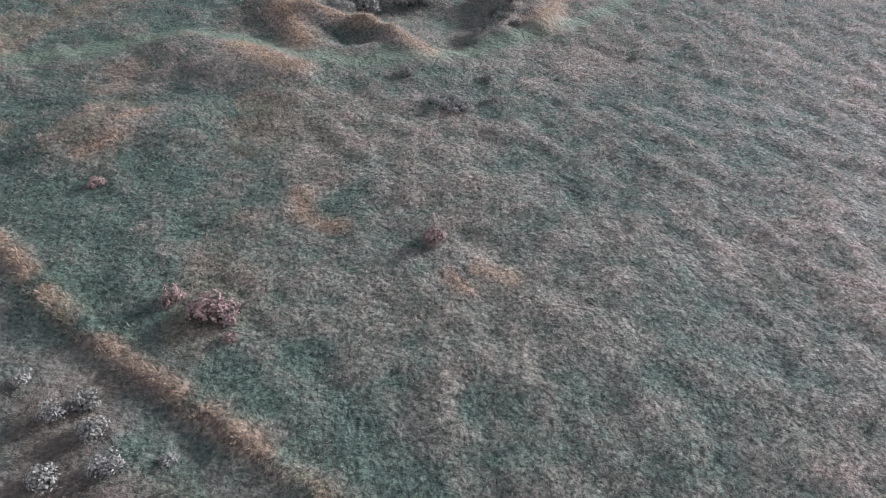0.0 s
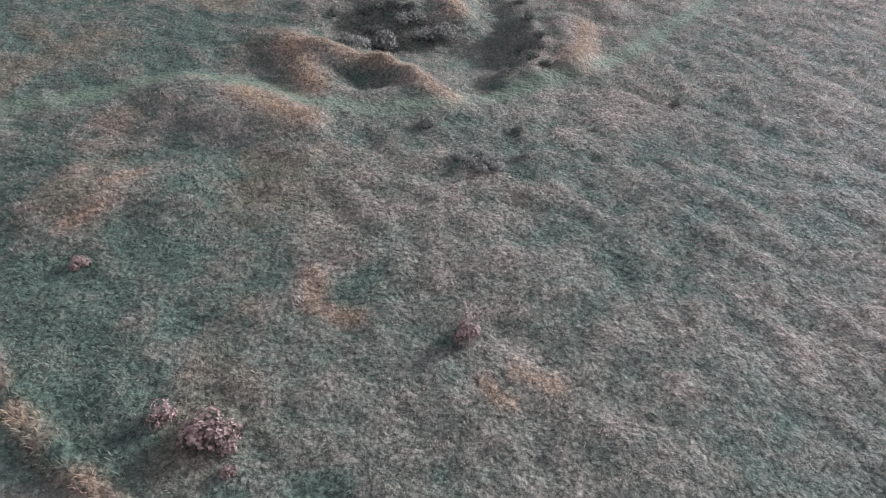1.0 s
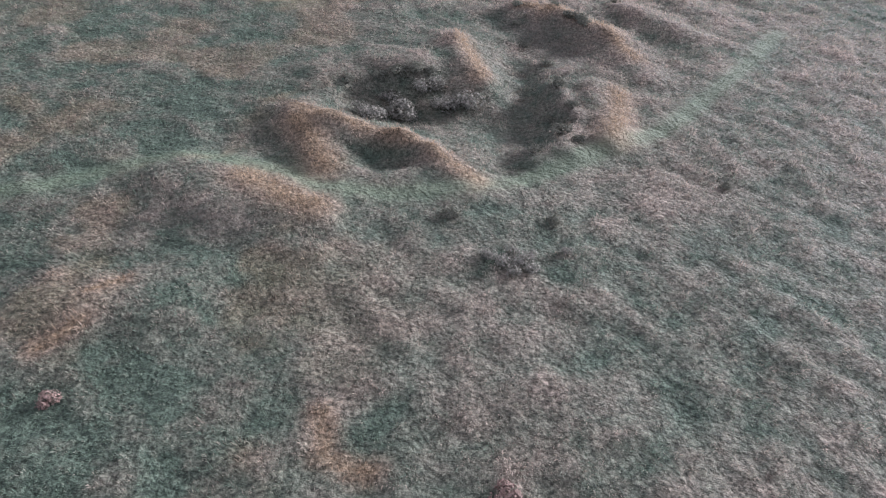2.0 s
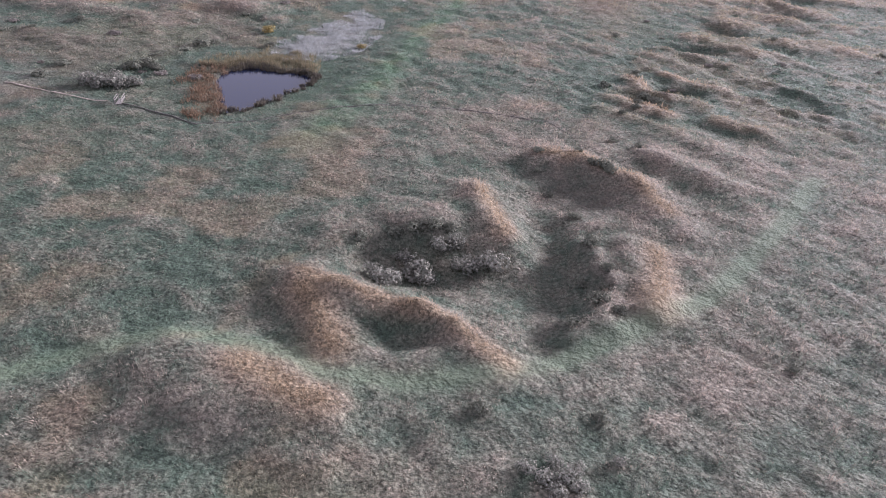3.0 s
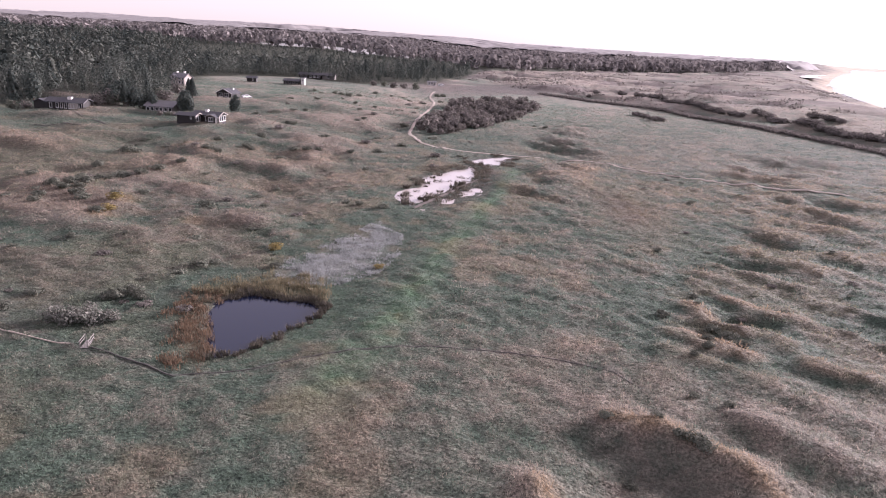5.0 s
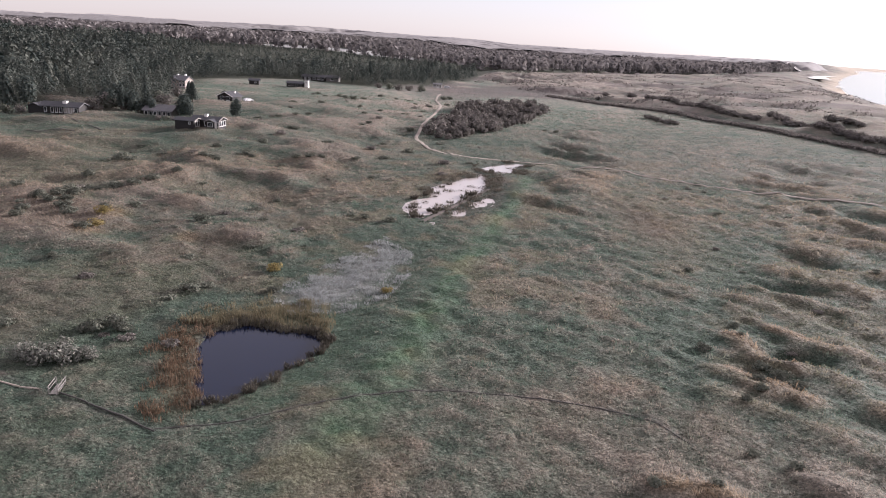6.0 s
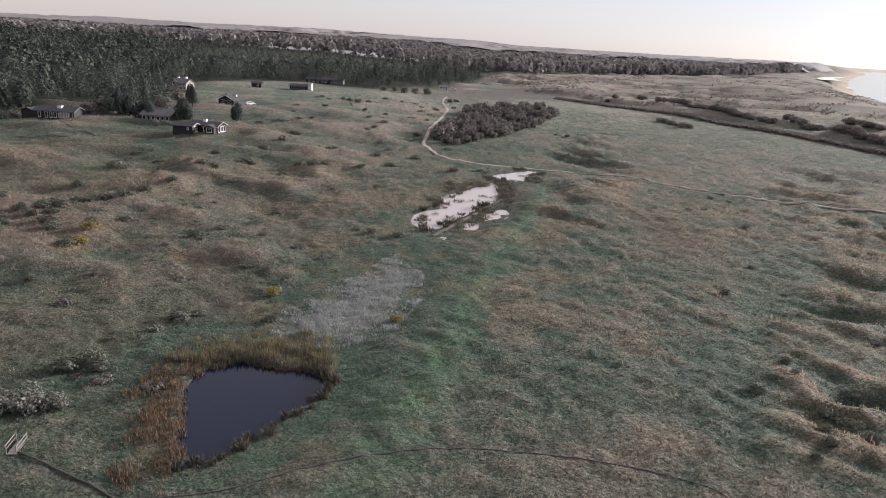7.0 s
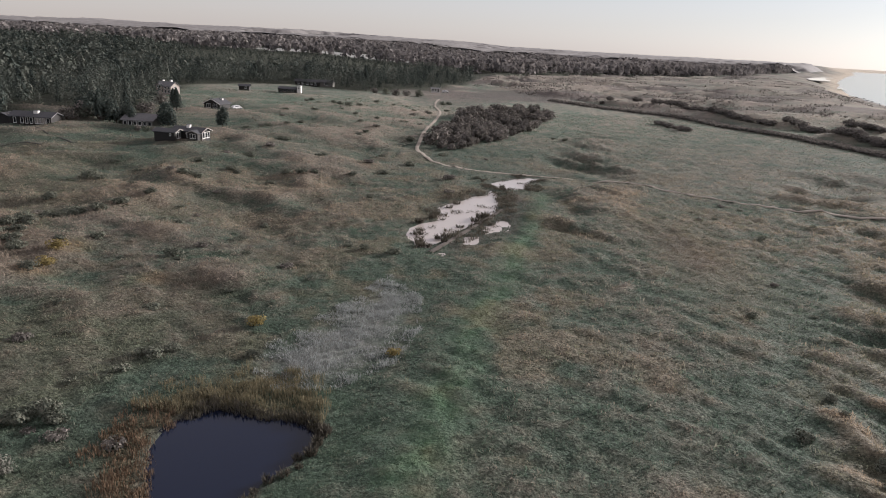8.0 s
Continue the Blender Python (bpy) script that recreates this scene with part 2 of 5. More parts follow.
POND = [(-37.0, 102.8), (-38.5, 105.0), (-40.4, 108.7), (-42.1, 112.8), (-42.6, 115.9), (-41.6, 118.5), (-40.1, 120.8), (-37.6, 120.4), (-35.0, 119.7), (-31.9, 119.8), (-29.5, 118.0), (-30.7, 113.7), (-32.5, 109.3), (-34.2, 105.7), (-35.7, 103.4)]
POND_Z = -2.5
PUDDLE = [(-32.2, 182.9), (-31.8, 187.7), (-30.7, 190.5), (-28.0, 193.5), (-28.7, 202.1), (-27.5, 207.1), (-25.1, 211.7), (-21.6, 218.1), (-19.4, 220.0), (-18.3, 226.1), (-17.0, 224.0), (-16.5, 213.9), (-16.0, 205.6), (-18.0, 199.6), (-19.9, 193.7), (-22.6, 186.0), (-24.6, 179.9), (-26.5, 174.0), (-29.1, 175.9), (-31.0, 179.6)]
PUDDLE_2 = [(-18.7, 232.1), (-16.2, 238.1), (-13.4, 241.4), (-9.8, 245.1), (-6.1, 244.1), (-8.1, 239.5), (-9.9, 235.2), (-9.1, 229.3), (-13.5, 228.5), (-15.4, 227.8)]
PUDDLE_3 = [(-26.1, 172.2), (-23.5, 179.1), (-21.8, 184.7), (-19.8, 190.8), (-16.3, 198.8), (-13.6, 196.4), (-14.3, 187.9), (-17.1, 183.8), (-19.4, 180.3), (-21.8, 174.6), (-24.3, 171.2)]
PUDDLE_Z = -3.0
TARN = [(3.3, 318), (5.2, 322), (8.2, 321), (6.4, 317)]
MARSH = [(-37.3, 134.4), (-35, 142.6), (-29.8, 158), (-26.4, 150.5), (-25.4, 140.5), (-26.7, 131.8), (-30.8, 126.0), (-35.4, 124.6), (-40.2, 131)]
TRAIL = [(-60, 45), (-35.0, 53.5), (-29.8, 56.8), (-25.9, 58.9), (-23.3, 59.6), (-20.3, 59.2), (-16.8, 58.4), (-14.4, 56.9), (-9.4, 56.9), (-2.9, 58.7), (0.8, 60.8), (6.1, 64.8), (12.2, 69.5), (16.0, 74.2), (22.5, 83.3), (30, 95)]
TRACK = [(-40, 33.5), (-24.2, 24.3), (-18, 21.3), (-12.3, 17.9), (-8.3, 15), (0, 8)]
BANK = [(-40, 39), (-27.0, 30.0), (-22.8, 26.5), (-19.1, 23.9), (-15.1, 21.5), (-12.2, 20.0), (-9.1, 18.2), (-6.0, 16.4), (2, 11)]
GREENWAY = [(-27, 80), (-24.2, 94.5), (-22.7, 104.9), (-20.6, 117.4), (-17.4, 145.6), (-14, 164.8), (-10.2, 192), (-6.4, 224)]
CROSSTRAIL = [(-75, 112), (-55, 103), (-46.6, 99.6), (-38.6, 97.4), (-32.9, 99.4), (-26.1, 103.6), (-20.9, 105.6), (-16.4, 107), (-11.6, 107.2), (-4.6, 107), (2, 105.7), (4.4, 101.8)]
GRAVEL = [(-53.5, 472), (-54, 456), (-51.6, 428), (-46.4, 402), (-45, 385), (-45, 350), (-44.8, 321), (-43.4, 296), (-42.3, 279), (-35.2, 259), (-26.1, 250.5), (-6.9, 246.8), (4, 247.5)]
GRAVEL_2 = [(-6.9, 246.8), (14.8, 247.2), (26, 235), (36.9, 227.6), (44.4, 224), (56.2, 220.5), (75, 217)]
FARROAD = [(-30, 570), (7, 514), (46.8, 457), (69.8, 424), (82, 377), (96, 351), (111.6, 311), (140, 240), (160, 180)]
TRAIL_GAP = [(-4, 85.5), (-1.2, 79), (0.6, 74), (-0.5, 66), (-1.5, 60)]


def coast(y):
    return np.interp(y, [-500, 300, 862, 991, 1131, 1601, 2052, 2611, 4794, 8000], [190, 250, 384, 430, 483, 679, 885, 1150, 2010, 3400])


# ridge crests: ends, half width and height, in metres
RIDGES = [
    (-24.5, 57.2, -15.5, 54.6, 3.4, 0.7), (-21, 53, -15, 52.4, 3.2, 0.35),
    (-18.7, 67.4, -15.1, 66.1, 2, 0.6), (-15.1, 66.1, -9.6, 64.5, 1.4, 0.62), (-9.6, 64.5, -6.9, 63.0, 1.3, 0.62), (-6.9, 63.0, -2.8, 59.4, 1.4, 0.5), (-17.9, 65.8, -14.6, 59.6, 1.8, 0.5), (-10, 59.6, -6.4, 59.9, 1.3, 0.4),
    (-17.5, 75.5, -11, 78.5, 3.8, 0.44), (-11, 78.5, -6.4, 84.5, 3.2, 0.66), (-5.8, 84, -3.6, 77.5, 1.6, 0.7),
    (-5, 91.6, 1, 94.6, 2.2, 0.4), (1, 94.6, 5, 93.6, 2.6, 0.5), (5, 93.6, 9.6, 89.5, 2.3, 0.65), (9.6, 89.5, 12.2, 82, 2.2, 0.66), (8.4, 77, 8.2, 68.5, 2, 0.75), (8.2, 68.5, 4.6, 65, 1.5, 0.53),
    (3.4, 76.5, 4.4, 74.8, 1.4, 0.79), (4.2, 72.5, 5.2, 71.4, 1.3, 0.7), (1.2, 63.4, 2.6, 65.2, 1.5, 0.7), (3.2, 67, 4.4, 68.4, 1.3, 0.7),
    (14, 97.5, 19, 91, 3, 0.97), (16.5, 105, 22, 99, 2.6, 0.7),
    (14.2, 127.5, 18.5, 119.5, 1.7, 0.77), (18.5, 119.5, 23, 116.5, 1.8, 0.56), (20, 130, 26.5, 125.5, 2, 0.77), (12, 117.5, 17.5, 112, 2, 0.63), (9, 112.5, 13, 109, 2, 0.42), (24, 112, 29, 107, 2.1, 0.56),
    (24, 146, 33, 139, 2.4, 0.7), (30, 156, 39, 148, 2.6, 0.77), (20, 140, 25, 135, 2, 0.56), (34, 133, 42, 126, 2.4, 0.56),
    (42, 187, 55, 176, 3.2, 0.7), (50, 200, 66, 189, 3.6, 0.77), (34, 172, 43, 163, 2.6, 0.56), (52, 237, 68, 229, 4.5, 1.05),
    (44, 207, 52, 203, 3, 0.49), (62, 214, 80, 205, 4, 0.7), (-27, 42, -22, 44, 3, 0.7),
]
HOLLOWS = [
    (-6.4, 70.6, 6.4, 4.6, 1.35), (-12, 71, 3.2, 3.0, 1.0), (-10.2, 61.6, 2.6, 1.9, 0.8), (-0.4, 66, 2.8, 5, 0.9), (0.2, 77.5, 2.6, 6, 1.2), (2.4, 86.2, 4.2, 4.2, 1.05), (-3, 90.8, 3, 2.4, 0.6),
    (-21.5, 62.2, 5.5, 3.0, 0.55), (20.5, 123.6, 2.6, 1.8, 1.1), (-15.5, 59.2, 2, 1.3, 0.5), (28.5, 148, 4, 2.4, 0.8),
]


def micro(x, y):
    """Tussocky relief a stride across, drawn out in the direction of the dunes."""
    wx, wy = x + 2.5 * fbm(x, y, 7, 57, 2), y + 2.5 * fbm(x, y, 7, 58, 2)
    u, v = 0.78 * wx - 0.62 * wy, 0.62 * wx + 0.78 * wy
    return fbm(u / 1.45, v, 1.5, 53, 3) - 0.5


def base_height(x, y):
    z = np.interp(y, [-60, 0, 60, 110, 180, 250, 400, 1000, 5000], [0.2, 0, -0.75, -1.3, -2.2, -2.7, -2.5, -2.0, 2.0])
    left = smooth(-18, -42, x)
    z = z - left * np.interp(y, [0, 70, 105, 200, 240], [0, 0.2, 0.9, 0.4, 0])
    z = z + 2.2 * smooth(-50, -92, x) * smooth(150, 245, y) + 10 * smooth(-60, -260, x) * smooth(560, 950, y)
    s = x - coast(y)
    z = z + 4.0 * smooth(-260, -120, s) * smooth(150, 500, y) * (1 - smooth(-90, -30, s))
    z = z - 6.5 * smooth(-110, 30, s)
    return z


def height(x, y):
    x, y = np.asarray(x, float), np.asarray(y, float)
    z = base_height(x, y)
    far = smooth(120, 400, y)
    s = x - coast(y)
    loose = 3.2 + 2.2 * smooth(100, 118, y)
    wobble_x = loose * (fbm(x, y, 9, 21) - 0.5)
    wobble_y = loose * (fbm(x, y, 9, 22) - 0.5)
    near = (np.abs(x - 15) < 110) & (y > 20) & (y < 270)
    if near.any():
        xn, yn = (x + wobble_x)[near], (y + wobble_y)[near]
        add_z = np.zeros(xn.shape)
        for x0, y0, x1, y1, w, h in RIDGES:
            d = line_dist(xn, yn, [(x0, y0), (x1, y1)])
            add_z = add_z + (h if y0 < 105 else 0.8 * h) * np.exp(-(d / w) ** 2) * (1 - 0.45 * np.clip(add_z / 2.5, 0, 1))
        for cx, cy, rx, ry, depth in HOLLOWS:
            add_z = add_z - 0.85 * depth * np.exp(-(((xn - cx) / rx) ** 2 + ((yn - cy) / ry) ** 2) ** 1.3)
        z[near] += add_z
    # dune field on the seaward side: crests run across towards the sea
    wx, wy = x + 24 * (fbm(x, y, 24, 38, 3) - 0.5), y + 24 * (fbm(x, y, 24, 39, 3) - 0.5)
    u, v = 0.78 * wx - 0.62 * wy, 0.62 * wx + 0.78 * wy
    ridged = 1 - 4.5 * np.abs(fbm(u / 1.5, v, 15, 31, 3) - 0.5)
    ridged_far = 1 - np.abs(2 * fbm(u / 2.0, v, 38, 33, 4) - 1)
    dune = smooth(0, 14, x - np.interp(y, [60, 95, 160, 230, 300, 420], [24, 14, 26, 44, 70, 70])) * smooth(85, 120, y) * (1 - smooth(255, 300, y))
    right = x - np.interp(y, [60, 95, 160, 230, 300, 420], [24, 14, 26, 44, 70, 70])
    dune = dune * (1 - 0.6 * smooth(18, 40, right)) * (0.35 + 1.0 * fbm(x, y, 16, 37, 3))
    z = z + dune * (1.0 + 1.2 * smooth(140, 165, y)) * (np.clip(ridged, 0.1, 1) - 0.6)
    road = smooth(10, 40, x - np.interp(y, [180, 311, 424, 514, 640], [160, 112, 70, 7, -60]))
    fardune = road * smooth(170, 260, y) * (1 - smooth(-70, -25, s)) * (1 - smooth(2500, 4200, y))
    z = z + fardune * (9.0 * (np.clip(ridged_far, 0.5, 1) - 0.62) + 2.5 * (fbm(x, y, 26, 35) - 0.5))
    # hummocks inland
    hum = smooth(-38, -58, x) * smooth(105, 150, y) * (1 - smooth(300, 420, y))
    z = z + hum * 1.6 * (np.clip(1 - 4.5 * np.abs(fbm(x + 0.4 * y, 1.2 * y, 30, 42, 3) - 0.5), 0.1, 1) - 0.6)
    z = z + hum * (3.6 * (fbm(x + 0.4 * y, y, 20, 41, 3) - 0.48)) + smooth(-20, -60, x) * far * 2.2 * (fbm(x, y, 30, 43, 3) - 0.5)
    mid = smooth(-22, -8, x) * (1 - smooth(10, 30, x)) * smooth(120, 160, y) * (1 - smooth(290, 340, y))
    z = z + mid * 0.7 * (np.clip(1 - np.abs(2 * fbm(u / 2.2, v, 9, 45, 3) - 1), 0.5, 1) - 0.7)
    lobes = np.exp(-((x - np.interp(y, [180, 230, 340], [-4, 5, 20])) / 11) ** 2) * smooth(175, 210, y) * (1 - smooth(320, 370, y))
    z = z + lobes * 2.8 * (np.clip(1 - 4.5 * np.abs(fbm(u / 2.4, v, 18, 49, 3) - 0.5), 0.1, 1) - 0.6)
    lodged = smooth(-14, -4, x) * (1 - smooth(40, 66, y))
    z = z + 0.5 * (fbm(x, y, 11, 51, 4) - 0.5) + (0.45 + 0.2 * smooth(95, 125, y) + 0.08 * lodged) * micro(x, y) * (1 - 0.3 * far)
    rough = smooth(115, 160, y) * (1 - smooth(420, 520, y)) * (1 - 0.75 * np.exp(-(line_dist(x, y, GREENWAY) / 6) ** 2))
    rough = rough * (1 - 0.6 * smooth(-24, -10, x) * (1 - smooth(14, 34, x - 0.12 * (y - 120))))
    z = z + rough * 0.55 * (np.clip(1 - np.abs(2 * fbm(u / 1.15, v, 6, 47, 4) - 1), 0.4, 1) - 0.72)
    z = z + 0.9 * far * (fbm(x, y, 24, 55, 4) - 0.5)
    # track with a bank beside it
    z = z - 0.22 * np.exp(-(line_dist(x, y, TRACK) / 1.5) ** 2) + 0.30 * np.exp(-(line_dist(x, y, BANK) / 0.55) ** 2)
    # ponds are dug into level shores
    for outline, level, shore, dip, fall, lumps in ((POND, POND_Z, 9, -0.06, 0.3, 0.24), (PUDDLE, PUDDLE_Z, 9, -0.06, 0.2, 0.6), (PUDDLE_2, PUDDLE_Z, 7, -0.06, 0.25, 0.5), (PUDDLE_3, PUDDLE_Z, 4, 0.13, 0.05, 0.9)):
        ragged = 1.0 if outline is POND else 2.0
        d = inside(x + ragged * (fbm(x, y, 2.5, 61) - 0.5), y + 1.8 * ragged * (fbm(x, y, 3, 63) - 0.5), outline)
        k = 1 - smooth(0.5, shore, d)
        z = z * (1 - k) + k * (level + 0.12 + 0.05 * np.clip(d, -12, 6))
        z = np.where(d < 0, np.minimum(z, level + dip + fall * d + lumps * (fbm(x, y, 2.4, 65) - 0.5)), z)
    d = inside(x, y, MARSH)
    k = 1 - smooth(-1, 7, d)
    z = z * (1 - k) + k * (POND_Z + 0.12 + 0.14 * (fbm(x, y, 1.5, 67) - 0.5))
    d = inside(x, y, TARN)
    z = np.where(d < 4, z * smooth(0, 4, d) + (1 - smooth(0, 4, d)) * (-3.1 + 0.1 * d), z)
    return z


# far hills on the horizon
def hills(x, y):
    r = np.hypot(x, y)
    k = smooth(2200, 4600, r) * smooth(300, -600, x - 0.10 * y)
    return k * (4 + 36 * fbm(x, y, 900, 71, 3) * smooth(200, -1500, x))


def full_height(x, y):
    return height(x, y) + hills(np.asarray(x, float), np.asarray(y, float))


# golden grass along crests, with their sunlit look put into the colour
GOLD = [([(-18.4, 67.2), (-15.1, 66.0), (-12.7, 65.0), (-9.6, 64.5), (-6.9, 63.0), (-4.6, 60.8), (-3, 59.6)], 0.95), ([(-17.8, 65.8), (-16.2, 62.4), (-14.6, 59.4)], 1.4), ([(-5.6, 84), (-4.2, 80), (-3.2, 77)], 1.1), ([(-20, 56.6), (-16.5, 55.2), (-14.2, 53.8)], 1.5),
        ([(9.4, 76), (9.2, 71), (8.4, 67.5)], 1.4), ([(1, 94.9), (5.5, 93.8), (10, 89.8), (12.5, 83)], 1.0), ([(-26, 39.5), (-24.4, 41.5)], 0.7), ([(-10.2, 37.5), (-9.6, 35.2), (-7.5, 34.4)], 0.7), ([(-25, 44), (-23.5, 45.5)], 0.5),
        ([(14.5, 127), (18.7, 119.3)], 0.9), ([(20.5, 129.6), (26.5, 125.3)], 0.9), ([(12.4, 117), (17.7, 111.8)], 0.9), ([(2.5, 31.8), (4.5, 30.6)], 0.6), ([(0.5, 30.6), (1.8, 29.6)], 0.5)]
# dark heath on slopes, which also puts their shaded faces into the colour
DARK_SLOPES = [([(-23.5, 62.0), (-18, 61.6)], 1.6, 0.2), ([(-24, 51.5), (-19, 51)], 2.4, 0.4), ([(0, 91), (3.5, 89), (6, 85)], 2.6, 0.3), ([(-12, 75.8), (-8, 76.6)], 1.6, 0.3), ([(4.2, 75), (4.8, 70)], 1.3, 0.5), ([(12, 113.5), (15.5, 110.5)], 1.3, 0.45), ([(16, 122), (19.5, 117)], 1.2, 0.5)]


def cover(x, y, z):
    """The masks of the ground cover: dry, green, bare, pale and heath, sand, wood, rust."""
    n1, n2, n3 = fbm(x, y, 30, 81, 4), fbm(x, y, 7, 83, 4), fbm(x, y, 2.2, 85, 3)
    dry = 0.50 + 0.5 * (n1 - 0.5) + 0.7 * (n2 - 0.5) + 0.6 * micro(x, y)
    dry = dry + 0.08 * smooth(-12, 4, x) * (1 - smooth(80, 120, y)) - 0.16 * smooth(-4, 6, x) * smooth(98, 108, y) * (1 - smooth(130, 145, y)) + 0.05 * smooth(0, 30, x) - 0.23 * smooth(95, 130, y) - 0.18 * smooth(-16, -30, x) * smooth(88, 100, y) * (1 - smooth(150, 185, y)) + 0.17 * smooth(150, 205, y) * (1 - 0.6 * smooth(60, 100, x)) * smooth(-110, -60, x)
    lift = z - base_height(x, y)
    # raised ground turns straw-coloured, which paints in the lit tops of hummocks
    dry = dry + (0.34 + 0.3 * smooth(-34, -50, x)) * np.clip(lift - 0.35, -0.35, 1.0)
    dry = dry + 0.28 * smooth(-34, -50, x) * smooth(115, 150, y) - 0.12 * smooth(212, 245, y) * smooth(-30, -55, x) - 0.06 * smooth(-95, -115, x) * smooth(215, 240, y)
    dry = dry + 0.22 * np.exp(-(line_dist(x + 4 * (n2 - 0.5), y, [(17, 262), (8, 200), (3, 160), (2, 133), (-1, 110)]) / 4) ** 2)
    low = smooth(60, 30, y) * smooth(-4, -24, x)
    dry = dry - 0.38 * low - 0.25 * smooth(-14, -30, x) * smooth(50, 62, y) * (1 - smooth(85, 100, y))
    green = 0.95 * np.exp(-(line_dist(x + 3 * (n2 - 0.5), y, GREENWAY) / np.interp(y, [100, 150, 220], [3.4, 2.6, 2.0])) ** 2) * smooth(84, 100, y)
    d_pond = inside(x, y, POND)
    green = np.maximum(green, 0.5 * np.exp(-((d_pond - 3) / 2.6) ** 2) * smooth(-40, -30, x + 0.2 * (y - 110)))
    green = green * (0.35 + 0.65 * smooth(0.28, 0.66, 0.6 * n2 + 0.4 * n3))
    tr = np.exp(-(line_dist(x, y, TRAIL) / (0.85 + 0.4 * n2)) ** 2)
    green = np.maximum(green, 0.85 * tr)
    bare = 0.3 * tr + 0.25 * np.exp(-(line_dist(x, y, TRAIL_GAP) / 0.9) ** 2)
    pale = np.zeros(np.shape(x))
    d_m = inside(x + 2 * (n3 - 0.5), y + 2 * (n2 - 0.5), MARSH)
    pale = np.maximum(pale, (0.45 + 0.5 * n3) * (1 - smooth(-4.0, 1.0, d_m)))
    heath = np.maximum(0.25 * np.exp(-(line_dist(x, y, TRACK) / 0.9) ** 2), 0.15 * np.exp(-(line_dist(x, y, TRAIL) / 0.3) ** 2))
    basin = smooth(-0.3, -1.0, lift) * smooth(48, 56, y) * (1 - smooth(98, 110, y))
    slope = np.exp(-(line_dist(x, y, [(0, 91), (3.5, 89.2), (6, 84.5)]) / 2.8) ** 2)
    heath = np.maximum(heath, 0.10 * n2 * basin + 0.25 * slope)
    dry = dry + 0.05 * basin
    heath = np.maximum(heath, 0.3 * smooth(0.42, 0.6, n2) * smooth(-40, -52, x) * smooth(80, 105, y) * (1 - smooth(165, 190, y)))
    heath = np.maximum(heath, 0.5 * smooth(0.40, 0.6, n2) * smooth(-9, -14, x) * (1 - smooth(0, 6, y - 20 + 0.7 * (x + 14))))
    tan = np.exp(-(line_dist(x, y, BANK) / 0.6) ** 2) * smooth(0.36, 0.44, n2)
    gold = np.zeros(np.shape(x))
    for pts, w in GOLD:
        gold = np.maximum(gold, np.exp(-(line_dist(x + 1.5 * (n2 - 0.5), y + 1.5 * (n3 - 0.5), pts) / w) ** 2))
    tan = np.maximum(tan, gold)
    for pts, w, k in DARK_SLOPES:
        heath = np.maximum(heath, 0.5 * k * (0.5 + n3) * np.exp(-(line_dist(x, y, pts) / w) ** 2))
    dry = dry + tan - 0.35 * np.exp(-(line_dist(x, y, [(a + 1.2, b + 2.2) for a, b in BANK]) / 1.2) ** 2)
    heath = np.maximum(heath, 0.55 * np.exp(-(line_dist(x, y, CROSSTRAIL) / 0.35) ** 2))
    heath = np.maximum(heath, 0.85 * np.exp(-(line_dist(x, y, [(a + 9, b + 5) for a, b in FARROAD]) / 6.5) ** 2))
    d_wet = np.minimum(np.minimum(inside(x, y, PUDDLE), inside(x, y, PUDDLE_2)), inside(x, y, PUDDLE_3))
    heath = np.maximum(heath, 0.45 * (1 - smooth(0, 2.4, d_wet + 3 * (n2 - 0.5))) * smooth(-40, -20, x + 0.42 * (y - 190)))
    heath = np.maximum(heath, 0.5 * smooth(0.9, 0.2, np.abs(d_pond - 0.1)))
    heath = np.maximum(heath, 0.55 * (0.4 + n3) * np.exp(-(line_dist(x, y, [(-22, 178), (-13.5, 203), (-12.5, 222)]) / 3.2) ** 2))
    heath = np.maximum(heath, 0.5 * np.exp(-(((x - 15) / 5) ** 2 + ((y - 182) / 17) ** 2)) * (0.5 + n3))
    s = x - coast(y)
    sand = smooth(-58, -34, s + 40 * (n1 - 0.5)) * smooth(300, 500, y)
    far = smooth(380, 520, y)
    heath = np.maximum(heath, far * (0.25 + 0.55 * smooth(0.46, 0.6, fbm(x, y, 40, 87, 4))))
    crop = 1 - smooth(-4, 4, inside(x, y, FIELD))
    pale, heath = np.maximum(pale, crop), heath * (1 - crop)
    wood = (1 - smooth(-6, 6, wood_edge(x, y) + 10 * (n2 - 0.5))) * (1 - crop)
    rust = 0.25 * smooth(0.5, 0.62, n1) * smooth(-40, -55, x) * smooth(70, 100, y) * (1 - smooth(200, 260, y))
    rust = np.maximum(rust, 0.30 * smooth(0.53, 0.70, n2) * smooth(0, -22, x) * (1 - smooth(200, 260, y)))
    for gx, gy in ((-77, 157), (-75.3, 148), (-77.7, 160), (-60, 150)):
        rust = np.maximum(rust, 0.85 * np.exp(-(((x - gx) ** 2 + (y - gy) ** 2) / 7.0)))
    rust = np.maximum(rust, 0.6 * np.exp(-(((x - 17) / 7) ** 2 + ((y - 183) / 22) ** 2)))
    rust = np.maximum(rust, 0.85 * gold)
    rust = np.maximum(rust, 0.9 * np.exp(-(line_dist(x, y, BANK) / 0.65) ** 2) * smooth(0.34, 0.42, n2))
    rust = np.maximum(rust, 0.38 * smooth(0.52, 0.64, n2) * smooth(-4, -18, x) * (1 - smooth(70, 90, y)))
    # sunlit crests of the seaward dunes put into the cover as gold
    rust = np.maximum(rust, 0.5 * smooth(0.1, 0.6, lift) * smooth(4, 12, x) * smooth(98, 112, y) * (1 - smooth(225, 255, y)))
